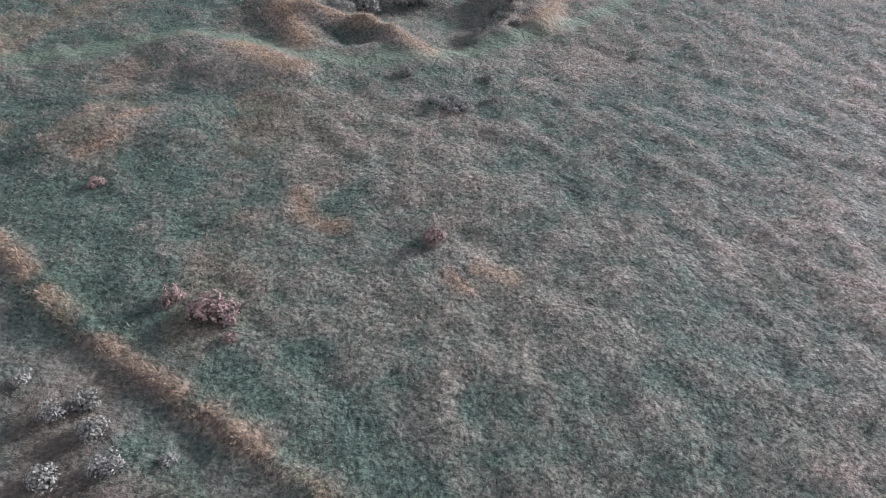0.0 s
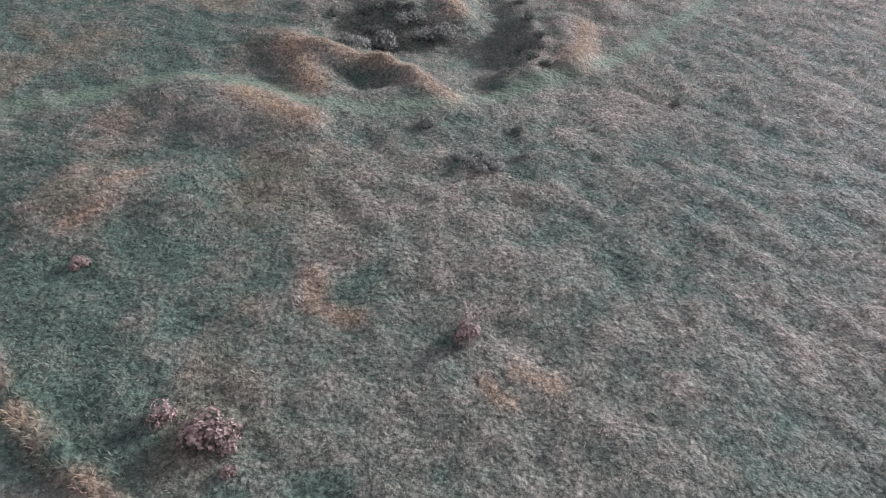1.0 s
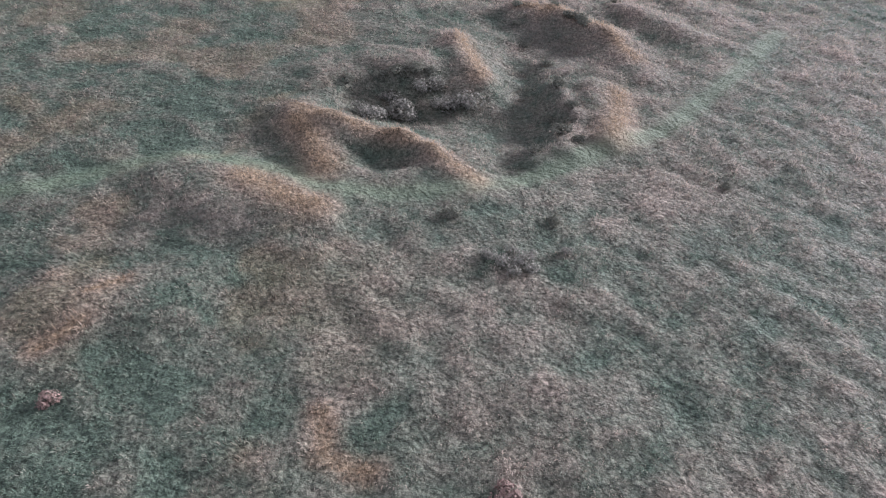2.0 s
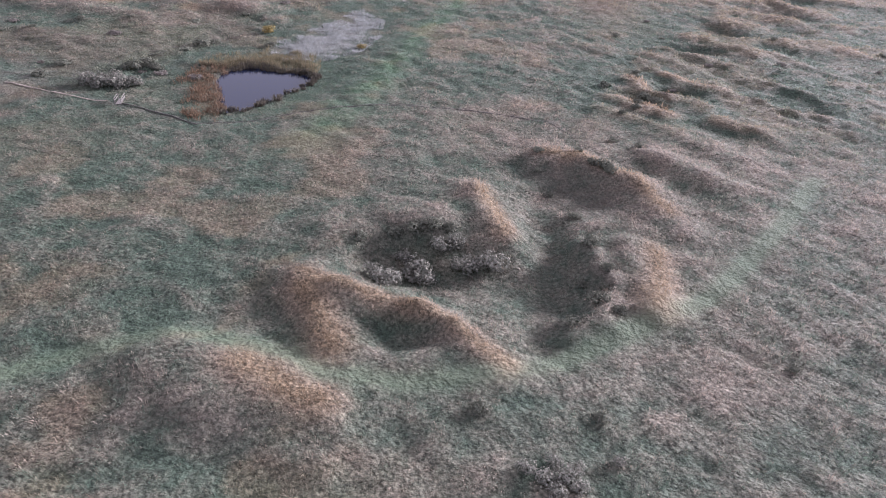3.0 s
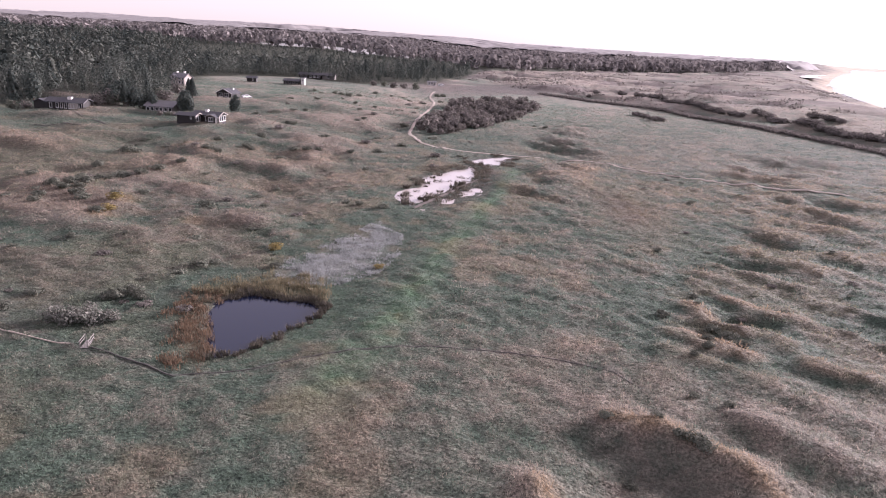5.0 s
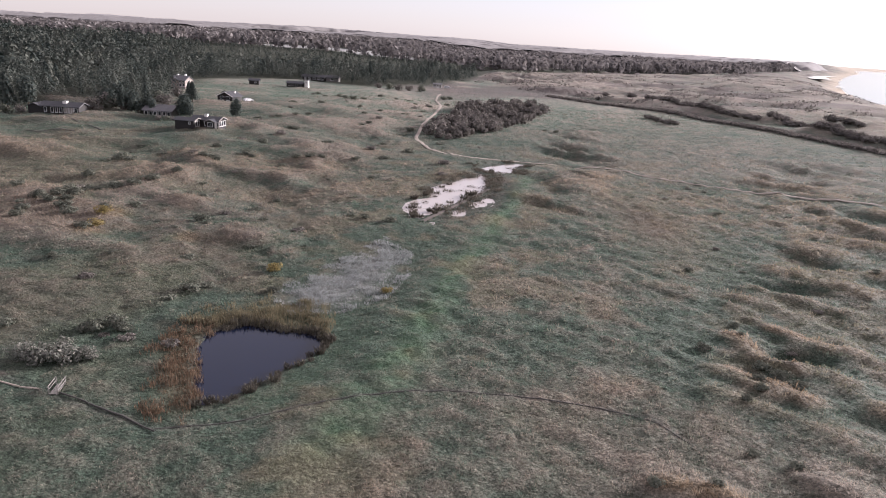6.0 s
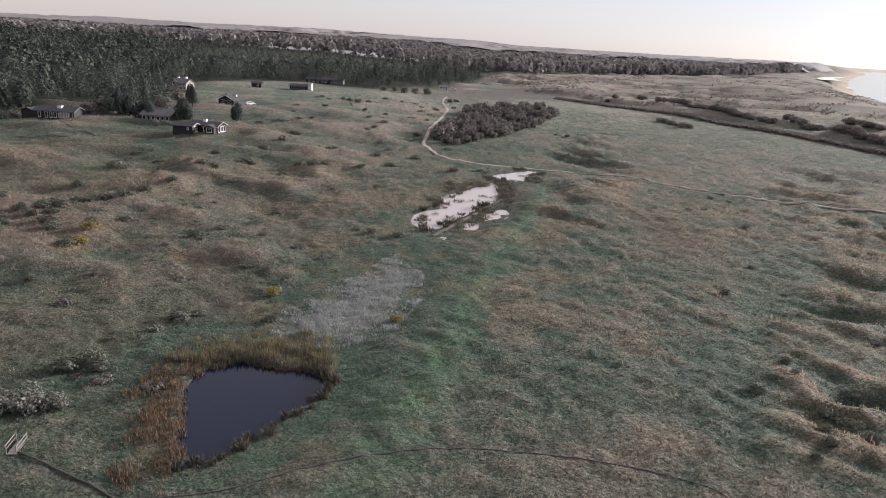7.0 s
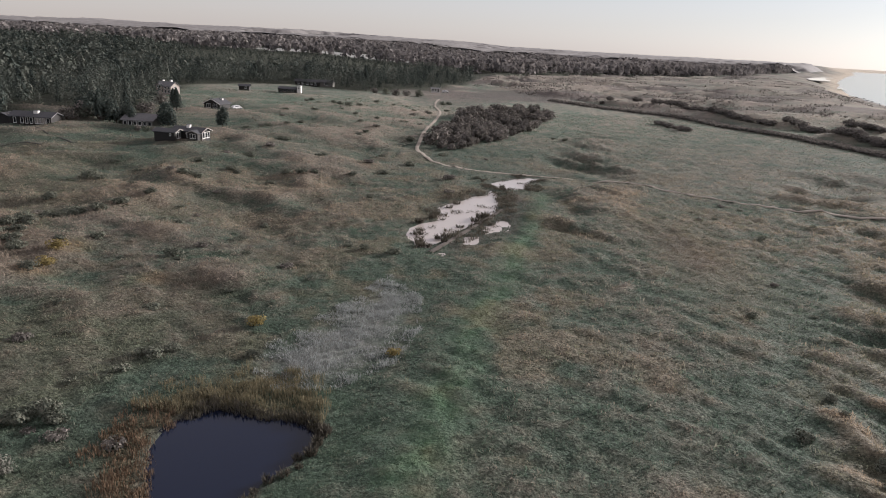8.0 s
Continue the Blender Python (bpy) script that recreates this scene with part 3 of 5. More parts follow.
    rust = np.maximum(rust, 0.3 * smooth(0.54, 0.68, n2) * smooth(95, 120, y) * (1 - smooth(240, 300, y)))
    rust = np.maximum(rust, 0.45 * np.exp(-((d_pond - 1.6) / 1.6) ** 2) * smooth(-36, -39, x))
    a = np.stack([np.clip(v, 0, 1) for v in (dry, green, bare, pale)], -1)
    b = np.stack([np.clip(v, 0, 1) for v in (heath, sand, wood, rust)], -1)
    return a, b


FIELD = [(-380, 960), (-300, 905), (-190, 895), (-105, 935), (-150, 1000), (-300, 1040)]
# edge of the woods, seen from the heath
WOOD = [(-420, 235), (-260, 250), (-196, 262), (-176, 285), (-186, 318), (-160, 300), (-140, 290), (-146, 318), (-156, 345), (-172, 372), (-176, 400), (-186, 440), (-168, 470), (-134, 500), (-100, 474), (-66, 524),
        (-48, 640), (-40, 760), (30, 900), (130, 1010), (310, 1150), (520, 1500), (900, 2250), (1600, 4200), (800, 4900), (-2500, 4900), (-2600, 500)]


def wood_edge(x, y):
    return inside(x, y, WOOD)


def axis(lo, dense_lo, dense_hi, hi, step, grow):
    mid = list(np.arange(dense_lo, dense_hi, step))
    up, d = [mid[-1]], step
    while up[-1] < hi:
        d *= 1 + grow
        up.append(up[-1] + d)
    down, d = [mid[0]], step
    while down[-1] > lo:
        d *= 1 + grow
        down.append(down[-1] - d)
    return np.array(down[:0:-1] + mid + up[1:])


def mesh_from_arrays(name, verts, tris):
    me = bpy.data.meshes.new(name)
    me.vertices.add(len(verts))
    me.vertices.foreach_set("co", np.ascontiguousarray(verts, np.float32).ravel())
    n, k = tris.shape
    me.loops.add(n * k)
    me.loops.foreach_set("vertex_index", np.ascontiguousarray(tris, np.int32).ravel())
    me.polygons.add(n)
    me.polygons.foreach_set("loop_start", np.arange(0, n * k, k, dtype=np.int32))
    me.update(calc_edges=True)
    return me


def set_cover(me, a, b):
    for key, values in (("cover_a", a), ("cover_b", b)):
        at = me.attributes.new(key, "FLOAT_COLOR", "POINT")
        at.data.foreach_set("color", np.ascontiguousarray(values, np.float32).ravel())


def build_ground():
    xs = axis(-4600, -60, 42, 4600, 0.5, 0.055)
    ys = axis(-300, 9, 128, 5200, 0.5, 0.013)
    X, Y = np.meshgrid(xs, ys)
    Z = full_height(X, Y)
    nx, ny = len(xs), len(ys)
    idx = np.arange(nx * ny).reshape(ny, nx)
    quads = np.stack([idx[:-1, :-1], idx[:-1, 1:], idx[1:, 1:], idx[1:, :-1]], -1).reshape(-1, 4)
    me = mesh_from_arrays("ground", np.stack([X, Y, Z], -1).reshape(-1, 3), quads)
    me.polygons.foreach_set("use_smooth", np.ones(len(quads), bool))
    a, b = cover(X.ravel(), Y.ravel(), Z.ravel())
    set_cover(me, a, b)
    XX, YY = X.ravel(), Y.ravel()
    thatch_shade = (1 - smooth(260, 480, YY)) * (1 - 0.5 * a[:, 2]) * (1 - 0.8 * a[:, 1]) * (1 - 0.7 * a[:, 3]) * (1 - 0.6 * b[:, 0])
    me.attributes.new("thatch_shade", "FLOAT", "POINT").data.foreach_set("value", np.ascontiguousarray(thatch_shade, np.float32))
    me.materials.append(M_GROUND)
    return tagged(new("ground", me), "rolling dune heath of dry and green grass with trails", "ground", kind="structure")


ground = build_ground()


def water_sheet(name, outline, z, material, label, grow=3.0):
    cx, cy = sum(p[0] for p in outline) / len(outline), sum(p[1] for p in outline) / len(outline)
    bm = bmesh.new()
    pts = []
    for px, py in outline:
        d = math.hypot(px - cx, py - cy)
        pts.append(bm.verts.new((px + (px - cx) / d * grow, py + (py - cy) / d * grow, z)))
    bm.faces.new(pts)
    bmesh.ops.triangulate(bm, faces=bm.faces[:])
    bm.normal_update()
    if bm.faces[:][0].normal.z < 0:
        bmesh.ops.reverse_faces(bm, faces=bm.faces[:])
    me = bpy.data.meshes.new(name)
    bm.to_mesh(me)
    bm.free()
    me.materials.append(material)
    return tagged(new(name, me), label, "water", kind="structure")


water_sheet("pond_water", POND, POND_Z, M_POND, "dark still pond water ringed with reeds", 1.2)
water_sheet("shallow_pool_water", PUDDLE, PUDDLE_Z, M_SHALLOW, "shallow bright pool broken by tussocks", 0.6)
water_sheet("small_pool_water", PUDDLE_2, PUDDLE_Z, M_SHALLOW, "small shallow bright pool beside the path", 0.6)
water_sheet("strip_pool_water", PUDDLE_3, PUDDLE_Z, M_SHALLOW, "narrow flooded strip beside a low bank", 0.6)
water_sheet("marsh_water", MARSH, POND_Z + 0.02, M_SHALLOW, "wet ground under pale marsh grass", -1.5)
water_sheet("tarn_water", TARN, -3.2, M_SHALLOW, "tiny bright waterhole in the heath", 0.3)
SEA_Z = -6.0
LAGOON = [(435, 1180), (470, 1290), (560, 1440), (590, 1450), (520, 1340), (500, 1280), (470, 1190)]
LAGOON_2 = [(440, 1100), (452, 1150), (462, 1140), (455, 1100)]
water_sheet("sea_water", [(170, -300), (210, 300), (345, 862), (445, 1131), (640, 1601), (845, 2052), (1110, 2611), (1970, 4794), (2150, 5200), (4600, 5200), (4600, -300)], SEA_Z, M_SEA, "calm bright sea beyond the beach", 0.0)
for pool in (LAGOON, LAGOON_2):
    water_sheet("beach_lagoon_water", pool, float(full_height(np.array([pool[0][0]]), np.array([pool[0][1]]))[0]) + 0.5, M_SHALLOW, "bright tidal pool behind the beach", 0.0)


# gravel path, draped
def ribbon(name, pts, half, material, label, lift=0.05, step=1.5):
    dense = []
    for (ax, ay), (bx, by) in zip(pts[:-1], pts[1:]):
        n = max(2, int(math.hypot(bx - ax, by - ay) / step))
        dense += [(ax + (bx - ax) * i / n, ay + (by - ay) * i / n) for i in range(n)]
    dense.append(pts[-1])
    P = np.array(dense)
    for _ in range(6):
        P[1:-1] = (P[:-2] + 2 * P[1:-1] + P[2:]) / 4
    T = np.gradient(P, axis=0)
    T /= np.linalg.norm(T, axis=1)[:, None]
    N = np.stack([-T[:, 1], T[:, 0]], -1)
    wide = half * (0.85 + 0.5 * fbm(P[:, 0], P[:, 1], 6, 91))
    rows = [P + N * (wide * k)[:, None] for k in (-1, -0.5, 0, 0.5, 1)]
    zc = full_height(P[:, 0], P[:, 1])
    verts = []
    for k, r in zip((0, 1, 1, 1, 0), rows):
        zz = np.maximum(full_height(r[:, 0], r[:, 1]), zc - 0.15) + lift * (1 if k else 0.4)
        verts.append(np.stack([r[:, 0], r[:, 1], zz], -1))
    V = np.stack(verts, 1)
    n = len(P)
    idx = np.arange(n * 5).reshape(n, 5)
    q = np.stack([idx[:-1, :-1], idx[:-1, 1:], idx[1:, 1:], idx[1:, :-1]], -1).reshape(-1, 4)
    me = mesh_from_arrays(name, V.reshape(-1, 3), q[:, ::-1])
    me.polygons.foreach_set("use_smooth", np.ones(len(q), bool))
    me.materials.append(material)
    return tagged(new(name, me), label, "path", kind="structure")


ribbon("gravel_path", GRAVEL, 0.55, M_GRAVEL, "winding pale sandy gravel path", 0.14)
ribbon("narrow_path", GRAVEL_2, 0.42, M_GRAVEL, "narrow trodden sandy footpath", 0.22)


# dark ditches and a strip of boards on the wet meadow
M_DITCH = surface("dark_ditch_heather", (0.03, 0.03, 0.028), (0.07, 0.066, 0.058), 6, 0.95, 0.5)
ribbon("meadow_ditch", [(-151.2, 256.9), (-137.7, 247.6), (-125.6, 238.8)], 0.2, M_DITCH, "narrow dark overgrown ditch across the meadow", 0.15, 2.0)
ribbon("field_ditch", [(-146, 234.4), (-137.4, 233.6), (-129, 232.6)], 0.2, M_DITCH, "short dark overgrown ditch in the meadow", 0.15, 2.0)
ribbon("pond_ditch", [(-49.4, 101.4), (-45.2, 99.8), (-40.8, 98.1), (-38.3, 96.9)], 0.09, M_DITCH, "dark wet ditch running towards the pond", 0.12, 1.0)
ribbon("meadow_path", [(-66, 105), (-60.6, 103.5), (-56.0, 102.3), (-51.0, 101.4)], 0.12, M_GRAVEL, "pale trodden path to the footbridge", 0.12, 1.0)
ribbon("pool_bank", [(-26.6, 172.6), (-23.9, 180.6), (-21.9, 186.6), (-19.3, 194.4), (-17.2, 200.4), (-15.6, 206.0)], 0.42, surface("brown_peaty_bank", (0.05, 0.042, 0.036), (0.11, 0.092, 0.078), 5, 0.95, 0.5), "low dark peaty bank between two shallow pools", 0.22, 1.5)
ribbon("cross_trail", [p for p in CROSSTRAIL if p[0] > -40], 0.06, M_DITCH, "thin dark animal trail worn through the grass", 0.06, 1.0)


# ---- grass, reeds and woods (uncountable cover) ----
rng = np.random.RandomState(11)


def blades(name, x, y, z, n, length, width, spread, lean, droop, a=None, b=None):
    """Tufts of bent blades at x, y, z: n blades a tuft, each a strip that ends in a point."""
    N = len(x)
    rep = lambda v: np.repeat(np.broadcast_to(v, (N,)), n)
    m = N * n
    ang = rng.rand(m) * 2 * np.pi
    r = np.sqrt(rng.rand(m)) * rep(spread)
    bx, by, bz = rep(x) + np.cos(ang) * r, rep(y) + np.sin(ang) * r, rep(z) - 0.03
    L = rep(length) * (0.6 + 0.6 * rng.rand(m))
    W = rep(width) * (0.7 + 0.6 * rng.rand(m))
    out = ang + rng.normal(0, 0.5, m)
    dx, dy = np.cos(out) * 0.55 + rep(lean[0]), np.sin(out) * 0.55 + rep(lean[1])
    d = np.hypot(dx, dy) + 1e-6
    tilt = np.clip(rep(droop) * (0.5 + 0.9 * rng.rand(m)) * np.clip(d, 0.3, 1.3), 0.1, 1.4)
    hx, hy = dx / d, dy / d
    turn = rng.rand(m) * 2 * np.pi
    sx, sy = np.cos(turn), np.sin(turn)
    P = np.empty((m, 4, 3), np.float32)
    t1, t2 = tilt * 0.55, tilt * 1.25
    mx, my, mz = bx + hx * np.sin(t1) * L * 0.55, by + hy * np.sin(t1) * L * 0.55, bz + np.cos(t1) * L * 0.55
    tx, ty, tz = mx + hx * np.sin(t2) * L * 0.45, my + hy * np.sin(t2) * L * 0.45, mz + np.cos(t2) * L * 0.45
    for k, (cx, cy, cz, w) in enumerate(((bx, by, bz, 0.0), (mx, my, mz, -0.5), (mx, my, mz, 0.5), (tx, ty, tz, 0.0))):
        P[:, k, 0], P[:, k, 1], P[:, k, 2] = cx + sx * W * w, cy + sy * W * w, cz
    base = (np.arange(m) * 4)[:, None, None]
    T = (np.array([[0, 2, 1], [1, 2, 3]])[None] + base).reshape(-1, 3)
    me = mesh_from_arrays(name, P.reshape(-1, 3), T)
    if a is not None:
        set_cover(me, np.repeat(np.repeat(a, n, 0), 4, 0), np.repeat(np.repeat(b, n, 0), 4, 0))
        me.attributes.new("tuft", "FLOAT", "POINT").data.foreach_set("value", np.repeat(rng.rand(N), n * 4).astype(np.float32))
    return me


def scatter(x0, x1, y0, y1, gap):
    X, Y = np.meshgrid(np.arange(x0, x1, gap), np.arange(y0, y1, gap))
    x, y = X.ravel() + (rng.rand(X.size) - 0.5) * gap * 1.3, Y.ravel() + (rng.rand(X.size) - 0.5) * gap * 1.3
    keep = (x > np.where(y > 112, -8 - 0.80 * (y - 28), -16 - 0.80 * y)) & (x < np.where(y > 112, 8 + 0.60 * (y - 16), 16 + 0.66 * y))
    return x[keep], y[keep]


def dry_land(x, y, z):
    ok = np.ones(len(x), bool)
    for outline, level in ((POND, POND_Z), (PUDDLE, PUDDLE_Z), (PUDDLE_2, PUDDLE_Z), (PUDDLE_3, PUDDLE_Z)):
        ok &= ~((inside(x, y, outline) < 1.0) & (z < level + 0.03))
    return ok


def grass_zone(name, box, gap, n, length, width, spread, label):
    x, y = scatter(*box, gap)
    z = full_height(x, y)
    a, b = cover(x, y, z)
    clump = fbm(x, y, 1.7, 101, 2)
    tall = 0.6 + 0.9 * np.clip(clump - 0.22, 0, 0.6) / 0.6
    tall = tall * (0.65 + 0.7 * rng.rand(len(x)))
    tall = np.where(y > 112, 1.05 * tall ** 1.3, tall)
    tall = tall * (1 - 0.75 * a[:, 2]) * (1 - 0.50 * a[:, 1]) * (0.72 + 0.25 * a[:, 0]) * (1 - 0.6 * b[:, 1])
    tall = tall * (1 - 0.65 * np.exp(-(line_dist(x, y, TRACK) / 1.1) ** 2))
    tall = tall * (1 - 0.75 * np.exp(-(line_dist(x, y, TRAIL) / 0.9) ** 2)) * (1 + 0.9 * np.exp(-(line_dist(x, y, BANK) / 0.6) ** 2))
    crease = np.abs(2 * fbm(0.8 * x - 0.5 * y, 0.45 * x + 0.6 * y, 2.4, 107, 3) - 1)
    tall = tall * np.where((y < 62) & (x > -12), 0.30 + 0.70 * smooth(0.02, 0.15, crease), 1.0)
    thin = rng.rand(len(x))
    keep = dry_land(x, y, z) & (thin > 0.85 * a[:, 2]) & (b[:, 2] < 0.5) & (tall > 0.12)
    d = np.minimum(line_dist(x, y, GRAVEL), line_dist(x, y, GRAVEL_2) + 0.6)
    keep &= (d > 1.75) & (line_dist(x, y, CROSSTRAIL) > 0.30)
    x, y, z, a, b, tall = x[keep], y[keep], z[keep], a[keep], b[keep], tall[keep]
    combed = smooth(-14, -4, x) * (1 - smooth(40, 66, y))
    lean = (-0.35 + 0.5 * combed + 0.9 * (fbm(x, y, 6, 103) - 0.5), -0.45 - 0.5 * combed + 0.9 * (fbm(x, y, 6, 105) - 0.5))
    me = blades(name, x, y, z, n, length * tall, width * (0.8 + 0.2 * tall), spread * (0.7 + 0.6 * tall), lean, 0.95, a, b)
    me.materials.append(M_GRASS)
    return tagged(new(name, me), label, "grass", kind="stuff")


grass_zone("dune_grass", (-62, 52, -3, 112), 0.48, 8, 0.36, 0.040, 0.16, "knee-high dry and green dune grass in tufts")
grass_zone("meadow_grass", (-180, 95, 112, 232), 0.76, 7, 0.35, 0.083, 0.22, "tussocky grass on the open heath")
grass_zone("heath_grass", (-250, 165, 232, 430), 1.7, 5, 0.38, 0.17, 0.45, "coarse grass tussocks on the far heath")


def ring_points(outline, lo, hi, count, test):
    xs = [p[0] for p in outline]
    ys = [p[1] for p in outline]
    x = min(xs) - hi + rng.rand(count * 30) * (max(xs) - min(xs) + 2 * hi)
    y = min(ys) - hi + rng.rand(count * 30) * (max(ys) - min(ys) + 2 * hi)
    d = inside(x, y, outline)
    ok = (d > lo) & (d < hi) & test(x, y)
    return x[ok][:count], y[ok][:count]


def reeds(name, x, y, n, length, width, material, label, droop=0.35, spread=0.3):
    z = full_height(x, y)
    me = blades(name, x, y, z, n, length * (0.35 + 1.3 * np.clip(fbm(x, y, 1.6, 109, 2) - 0.2, 0, 0.7) + 0.4 * rng.rand(len(x))), width, spread, (np.full(len(x), -0.2), np.full(len(x), -0.15)), droop)
    me.materials.append(material)
    return tagged(new(name, me), label, "reeds", kind="stuff")


# reed bed on the landward shores of the pond
rx, ry = ring_points(POND, -0.5, 5.2, 620, lambda x, y: (x < -37.0 - 0.33 * (y - 102)) & (y < 119) & (x > -46.5) & (fbm(x, y, 2.2, 111) + 0.5 * (rng.rand(len(x)) - 0.5) > 0.42 + 0.06 * np.clip(inside(x, y, POND), 0, 6)))
reeds("rust_reeds", rx, ry, 8, 0.62, 0.05, M_REED, "rust-brown reeds crowding the pond shore")
rx, ry = ring_points(POND, -0.6, 8.0, 1000, lambda x, y: (y > 118.2) & (x > -47) & (x < -30) & (fbm(x, y, 2.2, 113) + 0.5 * (rng.rand(len(x)) - 0.5) > 0.40 + 0.04 * np.clip(inside(x, y, POND), 0, 8)))
reeds("tawny_reeds", rx, ry, 8, 0.7, 0.045, leaf_material("tawny_reed_blade", (0.11, 0.10, 0.065), (0.24, 0.21, 0.135), 0.2), "tawny reeds at the head of the pond")
rx, ry = ring_points(POND, -0.9, 0.2, 260, lambda x, y: (y > 117.8))
reeds("dark_rushes", rx, ry, 8, 0.8, 0.05, M_SEDGE, "dark rushes standing in the pond margin", 0.2)
rx, ry = ring_points(MARSH, -9, 1.2, 4200, lambda x, y: fbm(x, y, 2.5, 115) + 0.25 * (rng.rand(len(x)) - 0.5) > 0.40 + 0.10 * smooth(-3, 1, inside(x, y, MARSH)))
reeds("marsh_grass", rx, ry, 6, 0.42, 0.035, leaf_material("bleached_marsh_blade", (0.22, 0.235, 0.225), (0.46, 0.475, 0.47), 0.2), "bleached pale grass on the wet marsh", 0.8)
rx, ry = ring_points(PUDDLE, -1.0, 4.0, 800, lambda x, y: (fbm(x, y, 3, 117) > 0.47) & (x + 0.42 * (y - 190) > -27))
reeds("puddle_sedge", rx, ry, 7, 0.55, 0.09, M_SEDGE, "dark sedge round the shallow pools", 0.5, 0.5)
rx, ry = ring_points(PUDDLE_2, -0.8, 3.0, 350, lambda x, y: fbm(x, y, 3, 119) > 0.5)
reeds("pool_sedge", rx, ry, 7, 0.5, 0.1, M_SEDGE, "dark sedge round the small pool", 0.5, 0.5)


def leaf_cloud(cx, cy, cz, size, face=None):
    """One leaf spray at each centre: a slightly folded quad, turned at random or laid over the crown (face: outward directions)."""
    m = len(cx)
    u = rng.normal(0, 1, (m, 3))
    if face is not None:
        w = face + rng.normal(0, 0.22, (m, 3))
        w /= np.linalg.norm(w, axis=1)[:, None]
        u -= (u * w).sum(1)[:, None] * w
    u /= np.linalg.norm(u, axis=1)[:, None]
    if face is None:
        v = rng.normal(0, 1, (m, 3))
        v -= (v * u).sum(1)[:, None] * u
        v /= np.linalg.norm(v, axis=1)[:, None]
        w = np.cross(u, v)
    else:
        v = np.cross(w, u)
    c = np.stack([cx, cy, cz], -1)
    s = np.broadcast_to(size, (m,))[:, None] * (0.6 + 0.8 * rng.rand(m))[:, None] * 0.5
    P = np.stack([c - u * s * 1.2, c + v * s * 0.8 + w * s * 0.2, c + u * s * 1.2, c - v * s * 0.8 + w * s * 0.2], 1)
    T = (np.array([[0, 1, 2], [0, 2, 3]])[None] + (np.arange(m) * 4)[:, None, None]).reshape(-1, 3)
    return P.reshape(-1, 3), T


def crown_points(n, kind, lobes):
    """Places in a unit crown (height 0..1, radius about 1): conifer, broad or shrub."""
    if kind == "pine":
        h = rng.rand(n) ** 0.85
        rad = (1.02 - h) ** 0.75 * (0.55 + 0.45 * np.sqrt(rng.rand(n)))
        ang = rng.rand(n) * 2 * np.pi
        rad = rad * (0.78 + 0.3 * np.sin(ang * lobes + h * 9))
        return rad * np.cos(ang), rad * np.sin(ang), 0.12 + 0.88 * h, np.stack([np.cos(ang), np.sin(ang), 0.35 + 0.5 * h], -1)
    k = rng.randint(0, lobes, n)
    la = np.arange(lobes) * 2.4 + rng.rand() * 6
    lr = 0.52 * np.sqrt((np.arange(lobes) + 0.5) / lobes)
    lz = 0.50 + 0.28 * np.cos(np.arange(lobes) * 1.9 + rng.rand() * 6) * (1 - lr)
    ls = 0.36 + 0.20 * rng.rand(lobes)
    d = rng.normal(0, 1, (n, 3))
    d /= np.linalg.norm(d, axis=1)[:, None]
    r = (0.70 + 0.34 * rng.rand(n))[:, None] * ls[k][:, None]
    p = d * r
    return lr[k] * np.cos(la[k]) + p[:, 0], lr[k] * np.sin(la[k]) + p[:, 1], np.clip(lz[k] + p[:, 2] * 0.95, 0.02, 1.1), d + np.array([[0, 0, 0.15]])


def woods(name, x, y, tall, per_tree, leaf, material, label, pine_share=0.55):
    z = full_height(x, y)
    templates = [crown_points(per_tree, "pine" if i % 10 < pine_share * 10 else "broad", 3 + i % 4) for i in range(20)]
    pick = rng.randint(0, 20, len(x))
    cx, cy, cz, cs, cf, tone = [], [], [], [], [], []
    for i in range(20):
        k = pick == i
        px, py, pz, pf = templates[i]
        slim = 0.33 if i % 10 < pine_share * 10 else 0.52
        turn = rng.rand(k.sum()) * 6.28
        h = tall[k]
        w = h * slim * (0.8 + 0.5 * rng.rand(k.sum()))
        cx.append((x[k][:, None] + w[:, None] * (px * np.cos(turn)[:, None] - py * np.sin(turn)[:, None])).ravel())
        cy.append((y[k][:, None] + w[:, None] * (px * np.sin(turn)[:, None] + py * np.cos(turn)[:, None])).ravel())
        cz.append((z[k][:, None] + h[:, None] * (0.06 + 0.94 * pz)).ravel())
        cs.append(np.repeat(leaf * h / 11, per_tree))
        co, si = np.cos(turn)[:, None], np.sin(turn)[:, None]
        cf.append(np.stack([pf[:, 0] * co - pf[:, 1] * si, pf[:, 0] * si + pf[:, 1] * co, pf[:, 2] + 0 * co], -1).reshape(-1, 3))
        tone.append(np.repeat(rng.rand(k.sum()), per_tree))
    P, T = leaf_cloud(*(np.concatenate(v) for v in (cx, cy, cz, cs, cf)))
    me = mesh_from_arrays(name, P, T)
    me.attributes.new("tuft", "FLOAT", "POINT").data.foreach_set("value", np.repeat(np.concatenate(tone), 4).astype(np.float32))
    me.materials.append(material)
    return tagged(new(name, me), label, "woods", kind="stuff")


